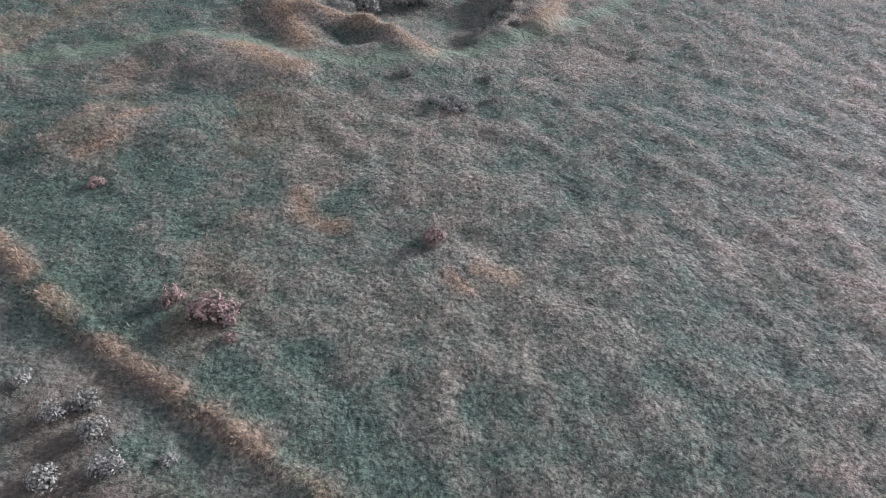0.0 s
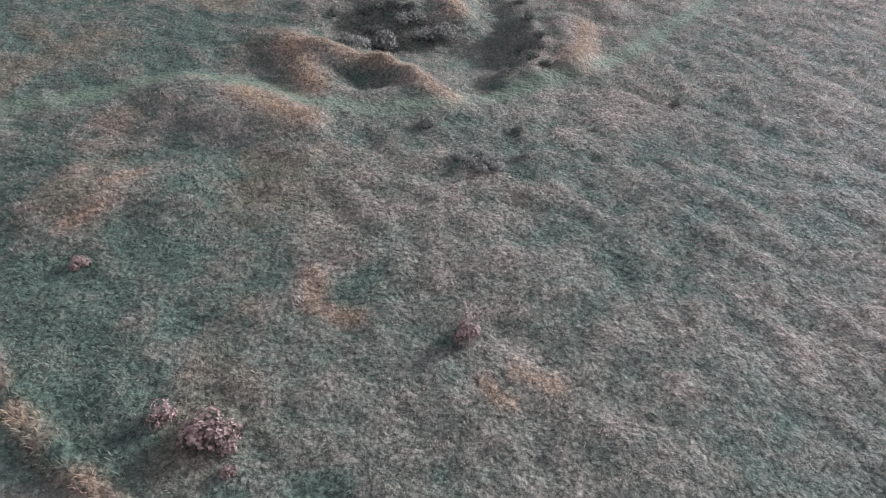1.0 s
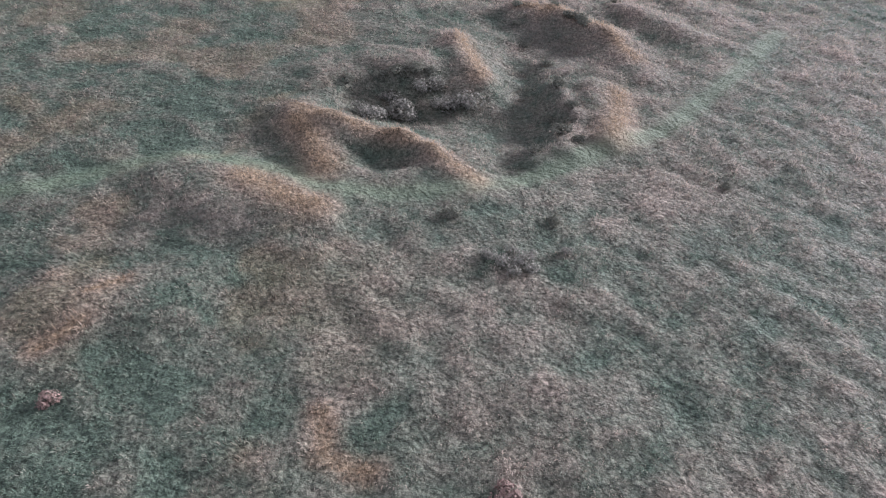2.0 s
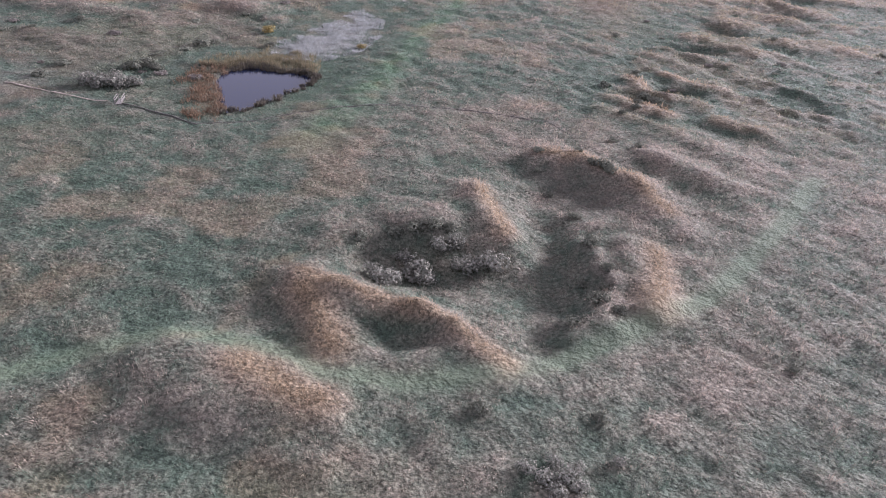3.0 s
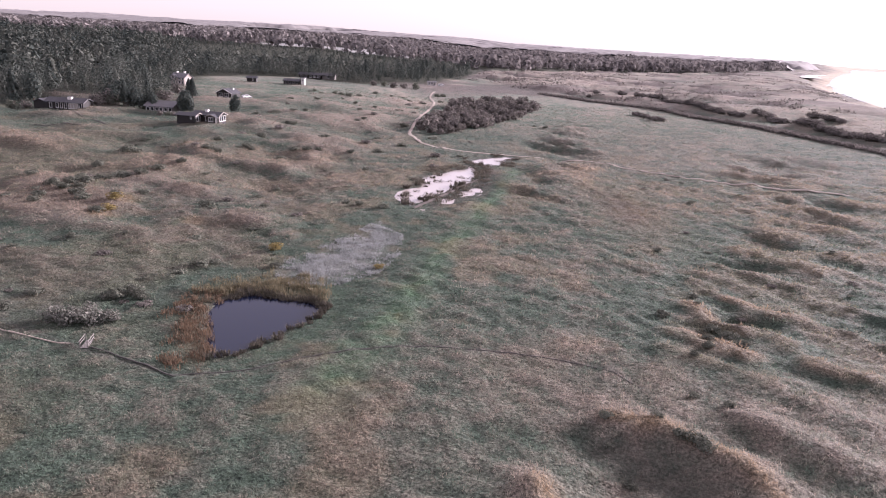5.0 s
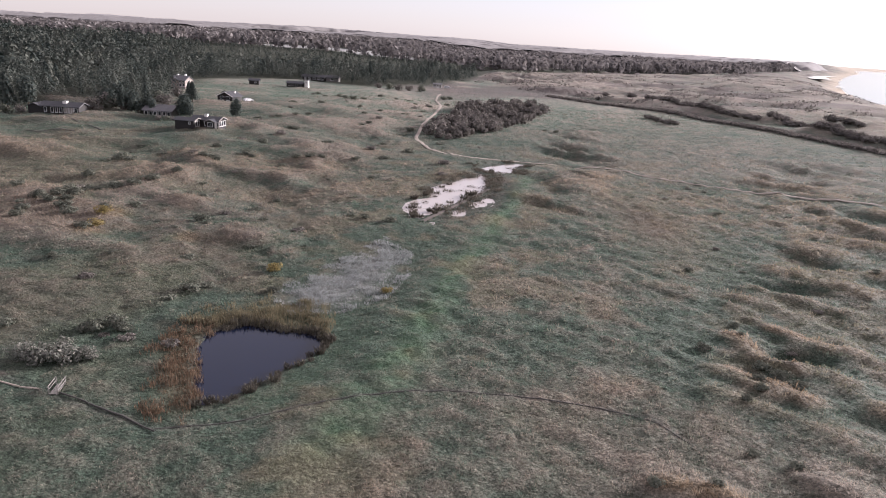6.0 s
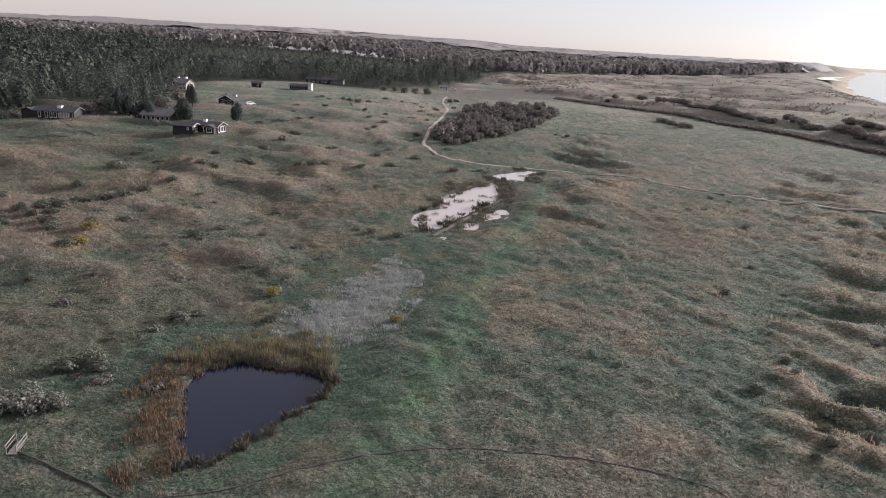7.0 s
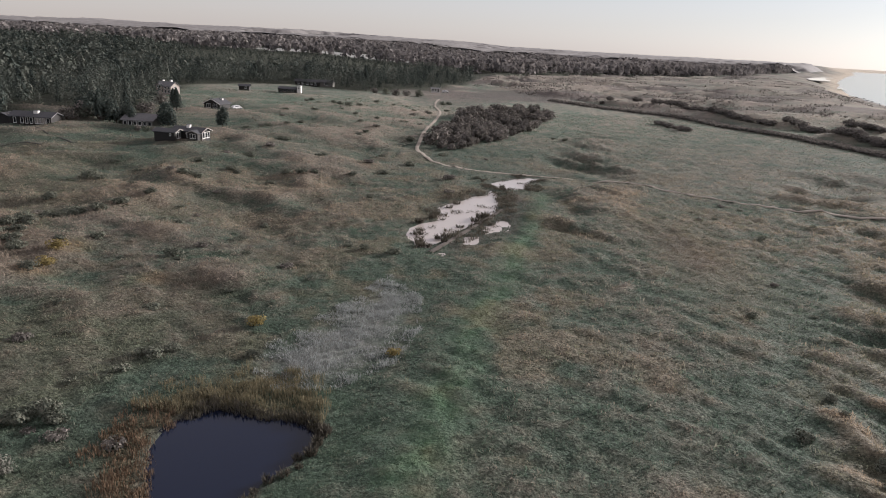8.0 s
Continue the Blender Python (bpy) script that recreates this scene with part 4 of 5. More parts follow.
def wood_scatter(x0, x1, y0, y1, gap, depth_lo, depth_hi):
    X, Y = np.meshgrid(np.arange(x0, x1, gap), np.arange(y0, y1, gap))
    x, y = X.ravel() + (rng.rand(X.size) - 0.5) * gap, Y.ravel() + (rng.rand(X.size) - 0.5) * gap
    d = wood_edge(x, y)
    ok = (d < depth_lo) & (d > depth_hi) & (x > -20 - 0.86 * y) & (x < 40 + 0.62 * y)
    # clearings with fields behind the first belt
    ok &= ~((inside(x, y, FIELD) < 4))
    ok &= fbm(x, y, 40, 121, 3) > 0.30
    return x[ok], y[ok]


x, y = wood_scatter(-430, 0, 240, 720, 8.2, -1, -46)
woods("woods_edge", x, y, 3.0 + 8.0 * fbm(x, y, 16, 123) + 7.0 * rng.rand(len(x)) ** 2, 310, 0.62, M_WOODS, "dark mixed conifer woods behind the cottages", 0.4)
x, y = wood_scatter(-640, 30, 240, 860, 8.2, -44, -600)
low = 1 - 0.62 * smooth(540, 640, y) * smooth(-0.52, -0.40, x / y) * (1 - smooth(-0.10, -0.04, x / y))
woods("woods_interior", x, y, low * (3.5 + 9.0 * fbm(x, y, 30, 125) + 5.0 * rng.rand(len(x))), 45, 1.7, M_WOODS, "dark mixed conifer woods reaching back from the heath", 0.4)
x, y = wood_scatter(-1400, 560, 700, 1700, 12, -2, -5000)
k = (y > 860) | (x < -640)
x, y = x[k], y[k]
woods("far_woods", x, y, 8 + 8 * fbm(x, y, 60, 127) + 2 * rng.rand(len(x)), 20, 3.8, M_HAZY_WOODS, "distant forest belt paled to a hazy grey-brown")


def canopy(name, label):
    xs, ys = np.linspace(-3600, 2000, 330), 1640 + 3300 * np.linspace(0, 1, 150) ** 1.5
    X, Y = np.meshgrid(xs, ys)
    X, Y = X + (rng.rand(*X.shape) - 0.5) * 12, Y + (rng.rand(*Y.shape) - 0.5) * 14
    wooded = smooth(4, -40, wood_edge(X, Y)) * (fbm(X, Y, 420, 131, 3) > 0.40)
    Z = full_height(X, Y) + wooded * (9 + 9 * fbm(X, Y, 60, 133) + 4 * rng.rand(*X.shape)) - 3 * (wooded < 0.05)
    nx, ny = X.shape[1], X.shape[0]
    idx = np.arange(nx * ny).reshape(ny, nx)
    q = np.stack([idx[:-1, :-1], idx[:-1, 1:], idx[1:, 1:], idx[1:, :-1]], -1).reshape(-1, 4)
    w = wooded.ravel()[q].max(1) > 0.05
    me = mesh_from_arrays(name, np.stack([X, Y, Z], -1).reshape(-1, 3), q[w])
    # canopy colour raised to carry the haze of the horizon
    me.materials.append(surface("haze_paled_forest_canopy", (0.15, 0.142, 0.14), (0.24, 0.225, 0.22), 0.05, 0.9, 0.0))
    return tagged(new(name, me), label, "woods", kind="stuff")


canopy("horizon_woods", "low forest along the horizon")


# ---- helpers for things ----
def part(name, bm, material, parent, label=""):
    me = bpy.data.meshes.new(name)
    bm.to_mesh(me)
    bm.free()
    me.materials.append(material)
    ob = new(name, me)
    ob.parent = parent
    if label:
        tagged(ob, label)
    return ob


def part_mesh(name, me, parent, label=""):
    ob = new(name, me)
    ob.parent = parent
    if label:
        tagged(ob, label)
    return ob


def at_ground(x, y, sink=0.0):
    return float(full_height(np.array([float(x)]), np.array([float(y)]))[0]) - sink


def tapered(bm, p0, p1, r0, r1, sides=6):
    p0, p1 = Vector(p0), Vector(p1)
    d = (p1 - p0).normalized()
    s = d.orthogonal().normalized()
    t = d.cross(s)
    rings = []
    for p, r in ((p0, r0), (p1, r1)):
        rings.append([bm.verts.new(p + (s * math.cos(a) + t * math.sin(a)) * r) for a in (2 * math.pi * i / sides for i in range(sides))])
    for i in range(sides):
        bm.faces.new((rings[0][i], rings[0][(i + 1) % sides], rings[1][(i + 1) % sides], rings[1][i]))
    bm.faces.new(rings[1])
    bm.faces.new(rings[0][::-1])


def shrub_model(wide, tall, leaves, leaf, lobes, leaf_mat, label, group, name="shrub", category="shrub"):
    root = tagged(new(name), label, category, group)
    px, py, pz, pf = crown_points(leaves, "shrub", lobes)
    P, T = leaf_cloud(px * wide, py * wide, pz * tall, leaf, pf)
    me = mesh_from_arrays("foliage", P, T)
    me.materials.append(leaf_mat)
    part_mesh("foliage", me, root)
    for i in range(4):
        bm = bmesh.new()
        a = i * 1.57 + rng.rand()
        tip = (math.cos(a) * wide * 0.45, math.sin(a) * wide * 0.45, tall * (0.55 + 0.2 * rng.rand()))
        mid = (tip[0] * 0.35, tip[1] * 0.35, tip[2] * 0.55)
        tapered(bm, (0, 0, -0.15), mid, 0.05 * tall, 0.035 * tall, 5)
        tapered(bm, mid, tip, 0.035 * tall, 0.012 * tall, 5)
        part("stem", bm, M_BARK, root)
    return root


def plant_all(models, places):
    """Places: x, y, size. The first use of a model moves it; later ones copy it."""
    used = set()
    for i, (x, y, size) in enumerate(places):
        k = i % len(models)
        m = pose(x, y, at_ground(x, y, 0.05), 0, 0, (i * 77) % 360) @ Matrix.Diagonal((size, size, size * (0.85 + 0.3 * rng.rand()), 1))
        if k in used:
            ob = copy_thing(models[k], m)
            ob.matrix_basis = m
        else:
            models[k].matrix_basis = m
            used.add(k)


# single shrubs about the dunes, the pond and the heath
rose = [shrub_model(1.5, 1.25, 520, 0.20, 6, M_ROSE, "rust-pink leafless rose shrub on short turf", "rose shrubs on the heath") for _ in range(2)]
plant_all(rose, [(-13.0, 25.9, 1.0), (-11.9, 25.6, 0.75), (-15.3, 26.6, 0.62), (-0.6, 33.6, 0.7), (-11.2, 24.0, 0.35), (-24.0, 36.5, 0.5)])
grey = [shrub_model(1.4, 1.25, 620, 0.17, 7, M_GREY, "grey-green dune shrub with dense twigs", "grey shrubs in the dunes") for _ in range(3)]
plant_all(grey, [(-1.9, 51.0, 0.55), (-0.9, 50.4, 0.6), (0.2, 50.6, 0.62), (1.0, 50.0, 0.5), (-0.3, 51.6, 0.5), (-0.2, 49.6, 0.5), (0.9, 51.2, 0.45), (3.4, 52.2, 0.4), (-12.0, 70.0, 0.8), (-8.6, 74.2, 0.8), (-7.4, 74.8, 0.8), (-11.6, 73.2, 0.7), (-12.4, 68.9, 1.0), (-10.2, 71.3, 1.25), (-9.4, 70.6, 0.9), (-5.8, 72.2, 1.1), (-4.2, 72.6, 1.1), (-13.6, 70.2, 0.8), (-7.0, 72.6, 0.7),
                 (-17.0, 19.2, 0.7), (-15.9, 17.6, 0.7), (-18.2, 18.3, 0.6), (-20.6, 20.1, 0.5), (-11.9, 16.5, 0.4), (-14.5, 15.8, 0.7), (-17.0, 14.9, 0.7),
                 (-54.6, 106.8, 1.35), (-52.6, 107.4, 1.3), (-56.6, 107.0, 1.2), (-51.2, 108.4, 1.0), (-53.8, 108.6, 1.2), (-50.2, 108.0, 0.6)])
dark = [shrub_model(1.5, 0.95, 560, 0.20, 6, M_GORSE, "dark green low shrub on the heath", "dark shrubs on the heath") for _ in range(3)]
plant_all(dark, [(-10.9, 75.6, 0.8), (-9.4, 76.2, 0.7), (-12.6, 75.2, 0.6), (-15.4, 74.0, 0.6), (-8.0, 76.4, 0.6), (3.9, 75.6, 0.75), (4.9, 71.9, 0.6), (3.9, 67.5, 0.7), (1.7, 65.0, 0.6), (4.6, 69.8, 0.5), (3.0, 70.6, 0.45), (5.2, 66.4, 0.5),
                 (-4.6, 55.2, 0.6), (2.7, 55.6, 0.5), (16.4, 62.1, 0.45), (-54.4, 114.8, 1.2), (-53.0, 116.8, 1.1), (-51.4, 115.6, 0.9), (-50.3, 129.2, 1.2), (-48.9, 131.2, 0.8), (-62.3, 159.8, 1.2), (-60.6, 158.2, 0.8),
                 (-101.7, 205.2, 1.5), (-99.0, 204.0, 1.2), (-83.9, 211.0, 1.4), (-81.6, 211.6, 1.2), (-78.4, 223.6, 1.3), (-76.6, 222.0, 0.9), (-80.3, 241.0, 1.2), (-81.6, 271.0, 1.3), (-79.6, 269.6, 1.1), (-66.0, 226.0, 1.1), (-62.6, 225.2, 1.2), (-59.4, 225.6, 0.9),
                 (-63.8, 114.4, 0.9), (-63.9, 109.0, 0.9), (-89.2, 143.4, 0.8), (-76.0, 148.0, 1.1), (-73.0, 136.0, 0.7), (-40.0, 130.6, 0.8), (-31.6, 169.3, 0.95), (-39.4, 171.2, 0.7), (-36.6, 170.2, 0.75), (-83.2, 155.8, 1.2), (-86.0, 159.0, 1.3),
                 (10.6, 122.3, 0.8), (16.6, 116.2, 0.9), (15.4, 118.2, 0.8), (17.8, 114.6, 0.8), (3.3, 82.2, 0.6), (6.9, 92.0, 0.8), (5.8, 92.4, 0.6), (-92, 170, 1.2), (-70, 178, 0.8), (-58, 186, 0.8), (-98, 186, 1.3), (-104, 172, 1.2), (-88, 228, 1.2), (-47, 300, 1.4), (-49, 443, 1.8), (-46, 447, 1.6),
                 (-70, 330, 1.0), (-62, 300, 0.9), (-90, 320, 1.1), (-76, 350, 1.0), (-86, 380, 1.6), (-90, 383, 1.5), (-82, 386, 1.4), (-94, 386, 1.3), (-108, 400, 1.2), (-70, 410, 0.8), (2.0, 322.6, 0.8), (6.2, 323.5, 1.0),
                 (-82.5, 182.8, 1.2), (-85.4, 184.5, 1.0), (-83.9, 177.8, 1.3), (-87.2, 176.4, 1.4), (-90.0, 176.7, 1.1), (-91.5, 174.8, 1.3), (-90.2, 168.6, 1.2), (-93.3, 162.8, 1.3), (-91.2, 155.7, 1.2), (-89.2, 151.4, 0.9), (-89.8, 160.4, 1.1), (-88.7, 164.2, 0.9), (-92.2, 166.7, 1.2), (-76.5, 165.0, 0.9), (-80.9, 189.8, 1.0),
                 (7.4, 91.2, 0.75), (1.2, 87.2, 0.5), (0.2, 94.8, 0.6), (0.2, 91.5, 0.4), (4.6, 95.3, 0.5), (11.9, 99.4, 0.6), (9.1, 101.3, 0.5), (14.1, 115.0, 0.6), (13.4, 112.6, 0.6), (11.4, 110.2, 0.5), (16.2, 130.1, 0.6)])

yellow = [shrub_model(1.3, 1.0, 420, 0.18, 6, leaf_material("yellowing_shrub_leaf", (0.15, 0.12, 0.05), (0.34, 0.28, 0.12)), "yellowing willow shrub on the wet meadow", "yellow shrubs by the marsh") for _ in range(2)]
plant_all(yellow, [(-42.6, 138.4, 1.0), (-26.2, 133.5, 0.75), (-75.4, 150.5, 1.2), (-77.4, 156.2, 1.3)])

# low flat clumps of heather about the hummocks
clumps = [shrub_model(1.5, 0.65, 240, 0.25, 6, m, "low dark heather bush among rough grass", "heather bushes on the heath", "heather_bush", "heather") for m in (M_GORSE, M_THICKET, M_GORSE)]
cp = [(-20 - 90 * rng.rand(), 205 + 215 * rng.rand(), 0.6 + 0.9 * rng.rand()) for _ in range(80)] + [(-44 - 55 * rng.rand(), 112 + 95 * rng.rand(), 0.4 + 0.6 * rng.rand()) for _ in range(40)]
cp += [(14 + 50 * rng.rand(), 110 + 120 * rng.rand(), 0.35 + 0.5 * rng.rand()) for _ in range(30)]
cl = np.array(cp)
clear = (inside(cl[:, 0], cl[:, 1], PUDDLE) > 2) & (line_dist(cl[:, 0], cl[:, 1], GRAVEL) > 3) & (line_dist(cl[:, 0], cl[:, 1], GRAVEL_2) > 2) & (np.hypot(cl[:, 0] + 103, cl[:, 1] - 251) > 11)
plant_all(clumps, [q for q, k in zip(cp, clear) if k])

# thicket inside the bend of the path
THICKET = [(-40.5, 290), (-31, 276), (-20, 300), (-8, 333), (7, 402), (1, 446), (-19, 428), (-37, 386), (-39, 340)]
thick = [shrub_model(2.4, 2.9, 320, 0.58, 7, M_THICKET, "bare brown-grey willow bush in a dense thicket", "bushes of the thicket", "willow_bush", "bush") for _ in range(5)]
# low dark heather along the far track
def heather_strip():
    P = np.array(FARROAD)
    seg = rng.randint(1, len(P) - 2, 15000)
    t = rng.rand(15000)[:, None]
    c = P[seg] * (1 - t) + P[seg + 1] * t + np.array([[7.5, 4.5]]) * (0.35 + 0.75 * rng.rand(15000))[:, None]
    z = full_height(c[:, 0], c[:, 1])
    V, T = leaf_cloud(c[:, 0], c[:, 1], z + 1.1 * rng.rand(15000), 0.8)
    me = mesh_from_arrays("heather_strip", V, T)
    me.materials.append(M_THICKET)
    tagged(new("heather_strip", me), "strip of low dark heather along the far track", "heather", kind="stuff")


heather_strip()


def scrub():
    """Patches of low dark scrub on the far dunes."""
    x, y = -60 + rng.rand(60000) * 420, 430 + rng.rand(60000) * 800
    road = x - np.interp(y, [180, 311, 424, 514, 640], [160, 112, 70, 7, -60])
    n = fbm(x, y, 26, 141, 4)
    ok = (road > 12) & (x - coast(y) < -60) & (wood_edge(x, y) > 6) & (n > 0.56)
    x, y = x[ok][:9000], y[ok][:9000]
    V, T = leaf_cloud(x, y, full_height(x, y) + 0.6 * rng.rand(len(x)), 1.15)
    me = mesh_from_arrays("dune_scrub", V, T)
    me.materials.append(M_THICKET)
    tagged(new("dune_scrub", me), "low dark scrub scattered over the far dunes", "scrub", kind="stuff")


scrub()
tx = -42 + rng.rand(4000) * 52
ty = 272 + rng.rand(4000) * 178
ok = inside(tx, ty, THICKET) < -0.6
places, kept = [], []
for px, py in zip(tx[ok], ty[ok]):
    if all((px - q[0]) ** 2 + ((py - q[1]) * 0.62) ** 2 > 3.3 ** 2 for q in kept):
        kept.append((px, py))
        places.append((px, py, 0.6 + 0.95 * rng.rand() ** 1.4))
plant_all(thick, places[:230])
edge = [shrub_model(2.6, 3.0, 360, 0.5, 7, m, "olive-brown bush at the edge of the woods", "bushes at the edge of the woods", "wood_edge_bush", "bush") for m in (M_THICKET, M_GORSE, M_THICKET)]
plant_all(edge, [(-152, 277, 1.2), (-147.5, 279.5, 1.3), (-143, 281.5, 1.0), (-149.5, 281, 1.5), (-139, 285.5, 1.1), (-136, 286.5, 0.9), (-172, 268.5, 0.8), (-176, 267, 1.0), (-167, 267, 0.5), (-141, 306, 1.4), (-146, 312, 1.5), (-150, 335, 1.2),
                 (-126.5, 271.5, 0.55), (-124.0, 272.0, 0.6), (-121.5, 272.0, 0.55), (-119.0, 272.6, 0.5), (-84, 470, 1.2), (-78, 466, 1.3), (-72, 470, 1.1), (-66, 478, 1.2), (-90, 466, 1.0)])

# dark hedges beyond the far track
hedge = [shrub_model(2.6, 1.9, 380, 0.5, 6, M_THICKET, "dark brown hedge bush beside the far track", "hedge bushes along the far track", "hedge_bush", "hedge") for _ in range(3)]
hp = []
for pts, step in (([(72, 490), (86, 468), (89, 448), (97, 419), (104, 395)], 2.5), ([(113, 402), (120, 372), (126, 345), (134, 318)], 2.5), ([(44, 515), (52, 514)], 3), ([(64, 516), (69, 512)], 3), ([(53, 400), (58, 384), (61, 368)], 3.2), ([(138, 400), (146, 380)], 3.5), ([(140, 330), (150, 300), (160, 270)], 4)):
    for (ax, ay), (bx, by) in zip(pts[:-1], pts[1:]):
        n = int(math.hypot(bx - ax, by - ay) / step)
        hp += [(ax + (bx - ax) * i / n + rng.normal(0, 0.8), ay + (by - ay) * i / n + rng.normal(0, 0.8), (0.6 if ax < 62 and ay < 402 else 0.95) + 0.5 * rng.rand()) for i in range(n)]
plant_all(hedge, hp)

# tussocks along the near shore of the pond and in the shallow pools
def tussock_model(tall, label, group, material):
    n = 46
    me = blades("sedge_tussock", np.zeros(n) , np.zeros(n), np.zeros(n), 2, np.full(n, tall), 0.075, 0.42, (np.zeros(n), np.zeros(n)), 0.85)
    me.materials.append(material)
    return tagged(new("sedge_tussock", me), label, "tussock", group)


tuss = [tussock_model(0.75, "dark sedge tussock at the pond's edge", "tussocks round the water", M_SEDGE) for _ in range(3)]
tp = []
shore = [(-37.2, 102.2), (-35.4, 103.1), (-33.9, 105.5), (-32.2, 109.1), (-30.4, 113.5), (-29.3, 117.8), (-31.9, 119.8), (-34.8, 119.8)]
for (ax, ay), (bx, by) in zip(shore[:-1], shore[1:]):
    n = int(math.hypot(bx - ax, by - ay) / 0.62)
    for i in range(n):
        if rng.rand() < 0.8:
            tp.append((ax + (bx - ax) * i / n + rng.normal(0, 0.28), ay + (by - ay) * i / n + rng.normal(0, 0.28), 0.6 + 0.6 * rng.rand()))
tp += [(-24.6, 201.5, 2.2), (-24.0, 202.2, 2.0), (-26.8, 198.6, 1.5), (-23.0, 190.5, 1.5), (-20.5, 195.6, 1.6), (-20.8, 203.6, 1.6), (-19.5, 201.0, 1.3), (-29.0, 178.6, 1.5), (-28.6, 177.6, 1.3), (-22.6, 183.2, 1.2), (-18.6, 199.0, 1.6), (-19.8, 208.5, 1.6), (-21.4, 206.6, 1.3), (-30.8, 183.5, 1.0),
       *[(-31 + 13 * rng.rand(), 176 + 34 * rng.rand(), 0.8 + 0.9 * rng.rand()) for _ in range(40)], (-13.2, 233.5, 1.6), (-15.6, 230.0, 1.4), (-11.4, 236.5, 1.2)]
wet = np.array([(q[0], q[1]) for q in tp])
deep = inside(wet[:, 0], wet[:, 1], PUDDLE)
tp = [q for q, d in zip(tp, deep) if d < 0.8 or q[1] < 130 or q[1] > 222]
plant_all(tuss, tp)


# ---- trees beside the cottages ----
def tree_model(tall, wide, kind, label, group):
    root = tagged(new("tree"), label, "tree", group)
    bm = bmesh.new()
    p, r = Vector((0, 0, -0.3)), 0.028 * tall
    for i in range(4):
        q = Vector((rng.normal(0, 0.15), rng.normal(0, 0.15), tall * 0.21 * (i + 1)))
        tapered(bm, p, q, r, r * 0.72, 8)
        p, r = q, r * 0.72
    part("trunk", bm, M_BARK, root)
    for i in range(7):
        bm = bmesh.new()
        a, h = i * 2.4, tall * (0.24 + 0.08 * i)
        reach = wide * (0.75 - 0.06 * i)
        tapered(bm, (0, 0, h), (math.cos(a) * reach * 0.5, math.sin(a) * reach * 0.5, h + 0.07 * tall), 0.011 * tall, 0.008 * tall, 5)
        tapered(bm, (math.cos(a) * reach * 0.5, math.sin(a) * reach * 0.5, h + 0.07 * tall), (math.cos(a) * reach, math.sin(a) * reach, h + 0.10 * tall), 0.008 * tall, 0.003 * tall, 5)
        part("limb", bm, M_BARK, root)
    px, py, pz, pf = crown_points(950, kind, 8)
    low = 0.05 if kind == "pine" else 0.10
    P, T = leaf_cloud(px * wide, py * wide, (low + (1 - low) * pz) * tall, 0.55, pf)
    me = mesh_from_arrays("crown", P, T)
    me.materials.append(M_PINE)
    part_mesh("crown", me, root)
    return root


trees = [tree_model(7.0, 2.6, "broad", "dark windblown pine standing alone on the heath", "trees by the cottages"), tree_model(8.5, 2.5, "pine", "dark spruce beside a timber cottage", "trees by the cottages"), tree_model(6.0, 2.8, "broad", "round dark pine beside a timber cottage", "trees by the cottages")]
plant_all(trees, [(-107.4, 290.0, 1.0), (-135.8, 318.0, 1.05), (-121.0, 280.0, 1.15), (-123.5, 283.5, 1.0), (-139.0, 322.0, 0.9), (-124.0, 287.0, 1.0), (-141.0, 281.5, 1.0), (-145.5, 284.0, 1.15), (-149.5, 287.0, 1.2), (-137.0, 285.5, 1.0), (-143.0, 279.0, 0.8), (-147.5, 281.0, 0.9), (-134.5, 283.5, 0.75), (-139.5, 283.0, 0.9), (-151.5, 284.5, 1.0), (-176.5, 279.0, 1.2), (-181.0, 275.0, 1.3), (-130.0, 334.0, 0.6)])


# ---- cottages ----
def box(bm, x0, x1, y0, y1, z0, z1):
    v = [bm.verts.new((x, y, z)) for z in (z0, z1) for x, y in ((x0, y0), (x1, y0), (x1, y1), (x0, y1))]
    for f in ((3, 2, 1, 0), (4, 5, 6, 7), (0, 1, 5, 4), (1, 2, 6, 5), (2, 3, 7, 6), (3, 0, 4, 7)):
        bm.faces.new([v[i] for i in f])


def gable_body(L, W, eave, rise):
    bm = bmesh.new()
    a = [bm.verts.new(p) for p in ((-L / 2, -W / 2, -1.2), (-L / 2, W / 2, -1.2), (-L / 2, W / 2, eave), (-L / 2, 0, eave + rise), (-L / 2, -W / 2, eave))]
    b = [bm.verts.new((-v.co.x, v.co.y, v.co.z)) for v in a]
    bm.faces.new(a[::-1])
    bm.faces.new(b)
    for i in range(5):
        bm.faces.new((a[i], a[(i + 1) % 5], b[(i + 1) % 5], b[i]))
    bmesh.ops.recalc_face_normals(bm, faces=bm.faces[:])
    return bm


def gable_roof(L, W, eave, rise, over=0.5, thick=0.16):
    """Two roof slopes with thickness and overhang, one closed mesh."""
    bm = bmesh.new()
    slope = rise / (W / 2)
    w, l = W / 2 + over, L / 2 + over
    top, edge = eave + rise + 0.03, eave - slope * over + 0.03
    prof = [(-w, edge), (0, top), (w, edge), (w, edge + thick), (0, top + thick), (-w, edge + thick)]
    a = [bm.verts.new((-l, y, z)) for y, z in prof]
    b = [bm.verts.new((l, y, z)) for y, z in prof]
    for i in range(6):
        bm.faces.new((a[i], a[(i + 1) % 6], b[(i + 1) % 6], b[i]))
    for s, flip in ((a, False), (b, True)):
        for f in ((0, 1, 4, 5), (1, 2, 3, 4)):
            bm.faces.new([s[i] for i in (f if not flip else f[::-1])])
    bmesh.ops.recalc_face_normals(bm, faces=bm.faces[:])
    return bm


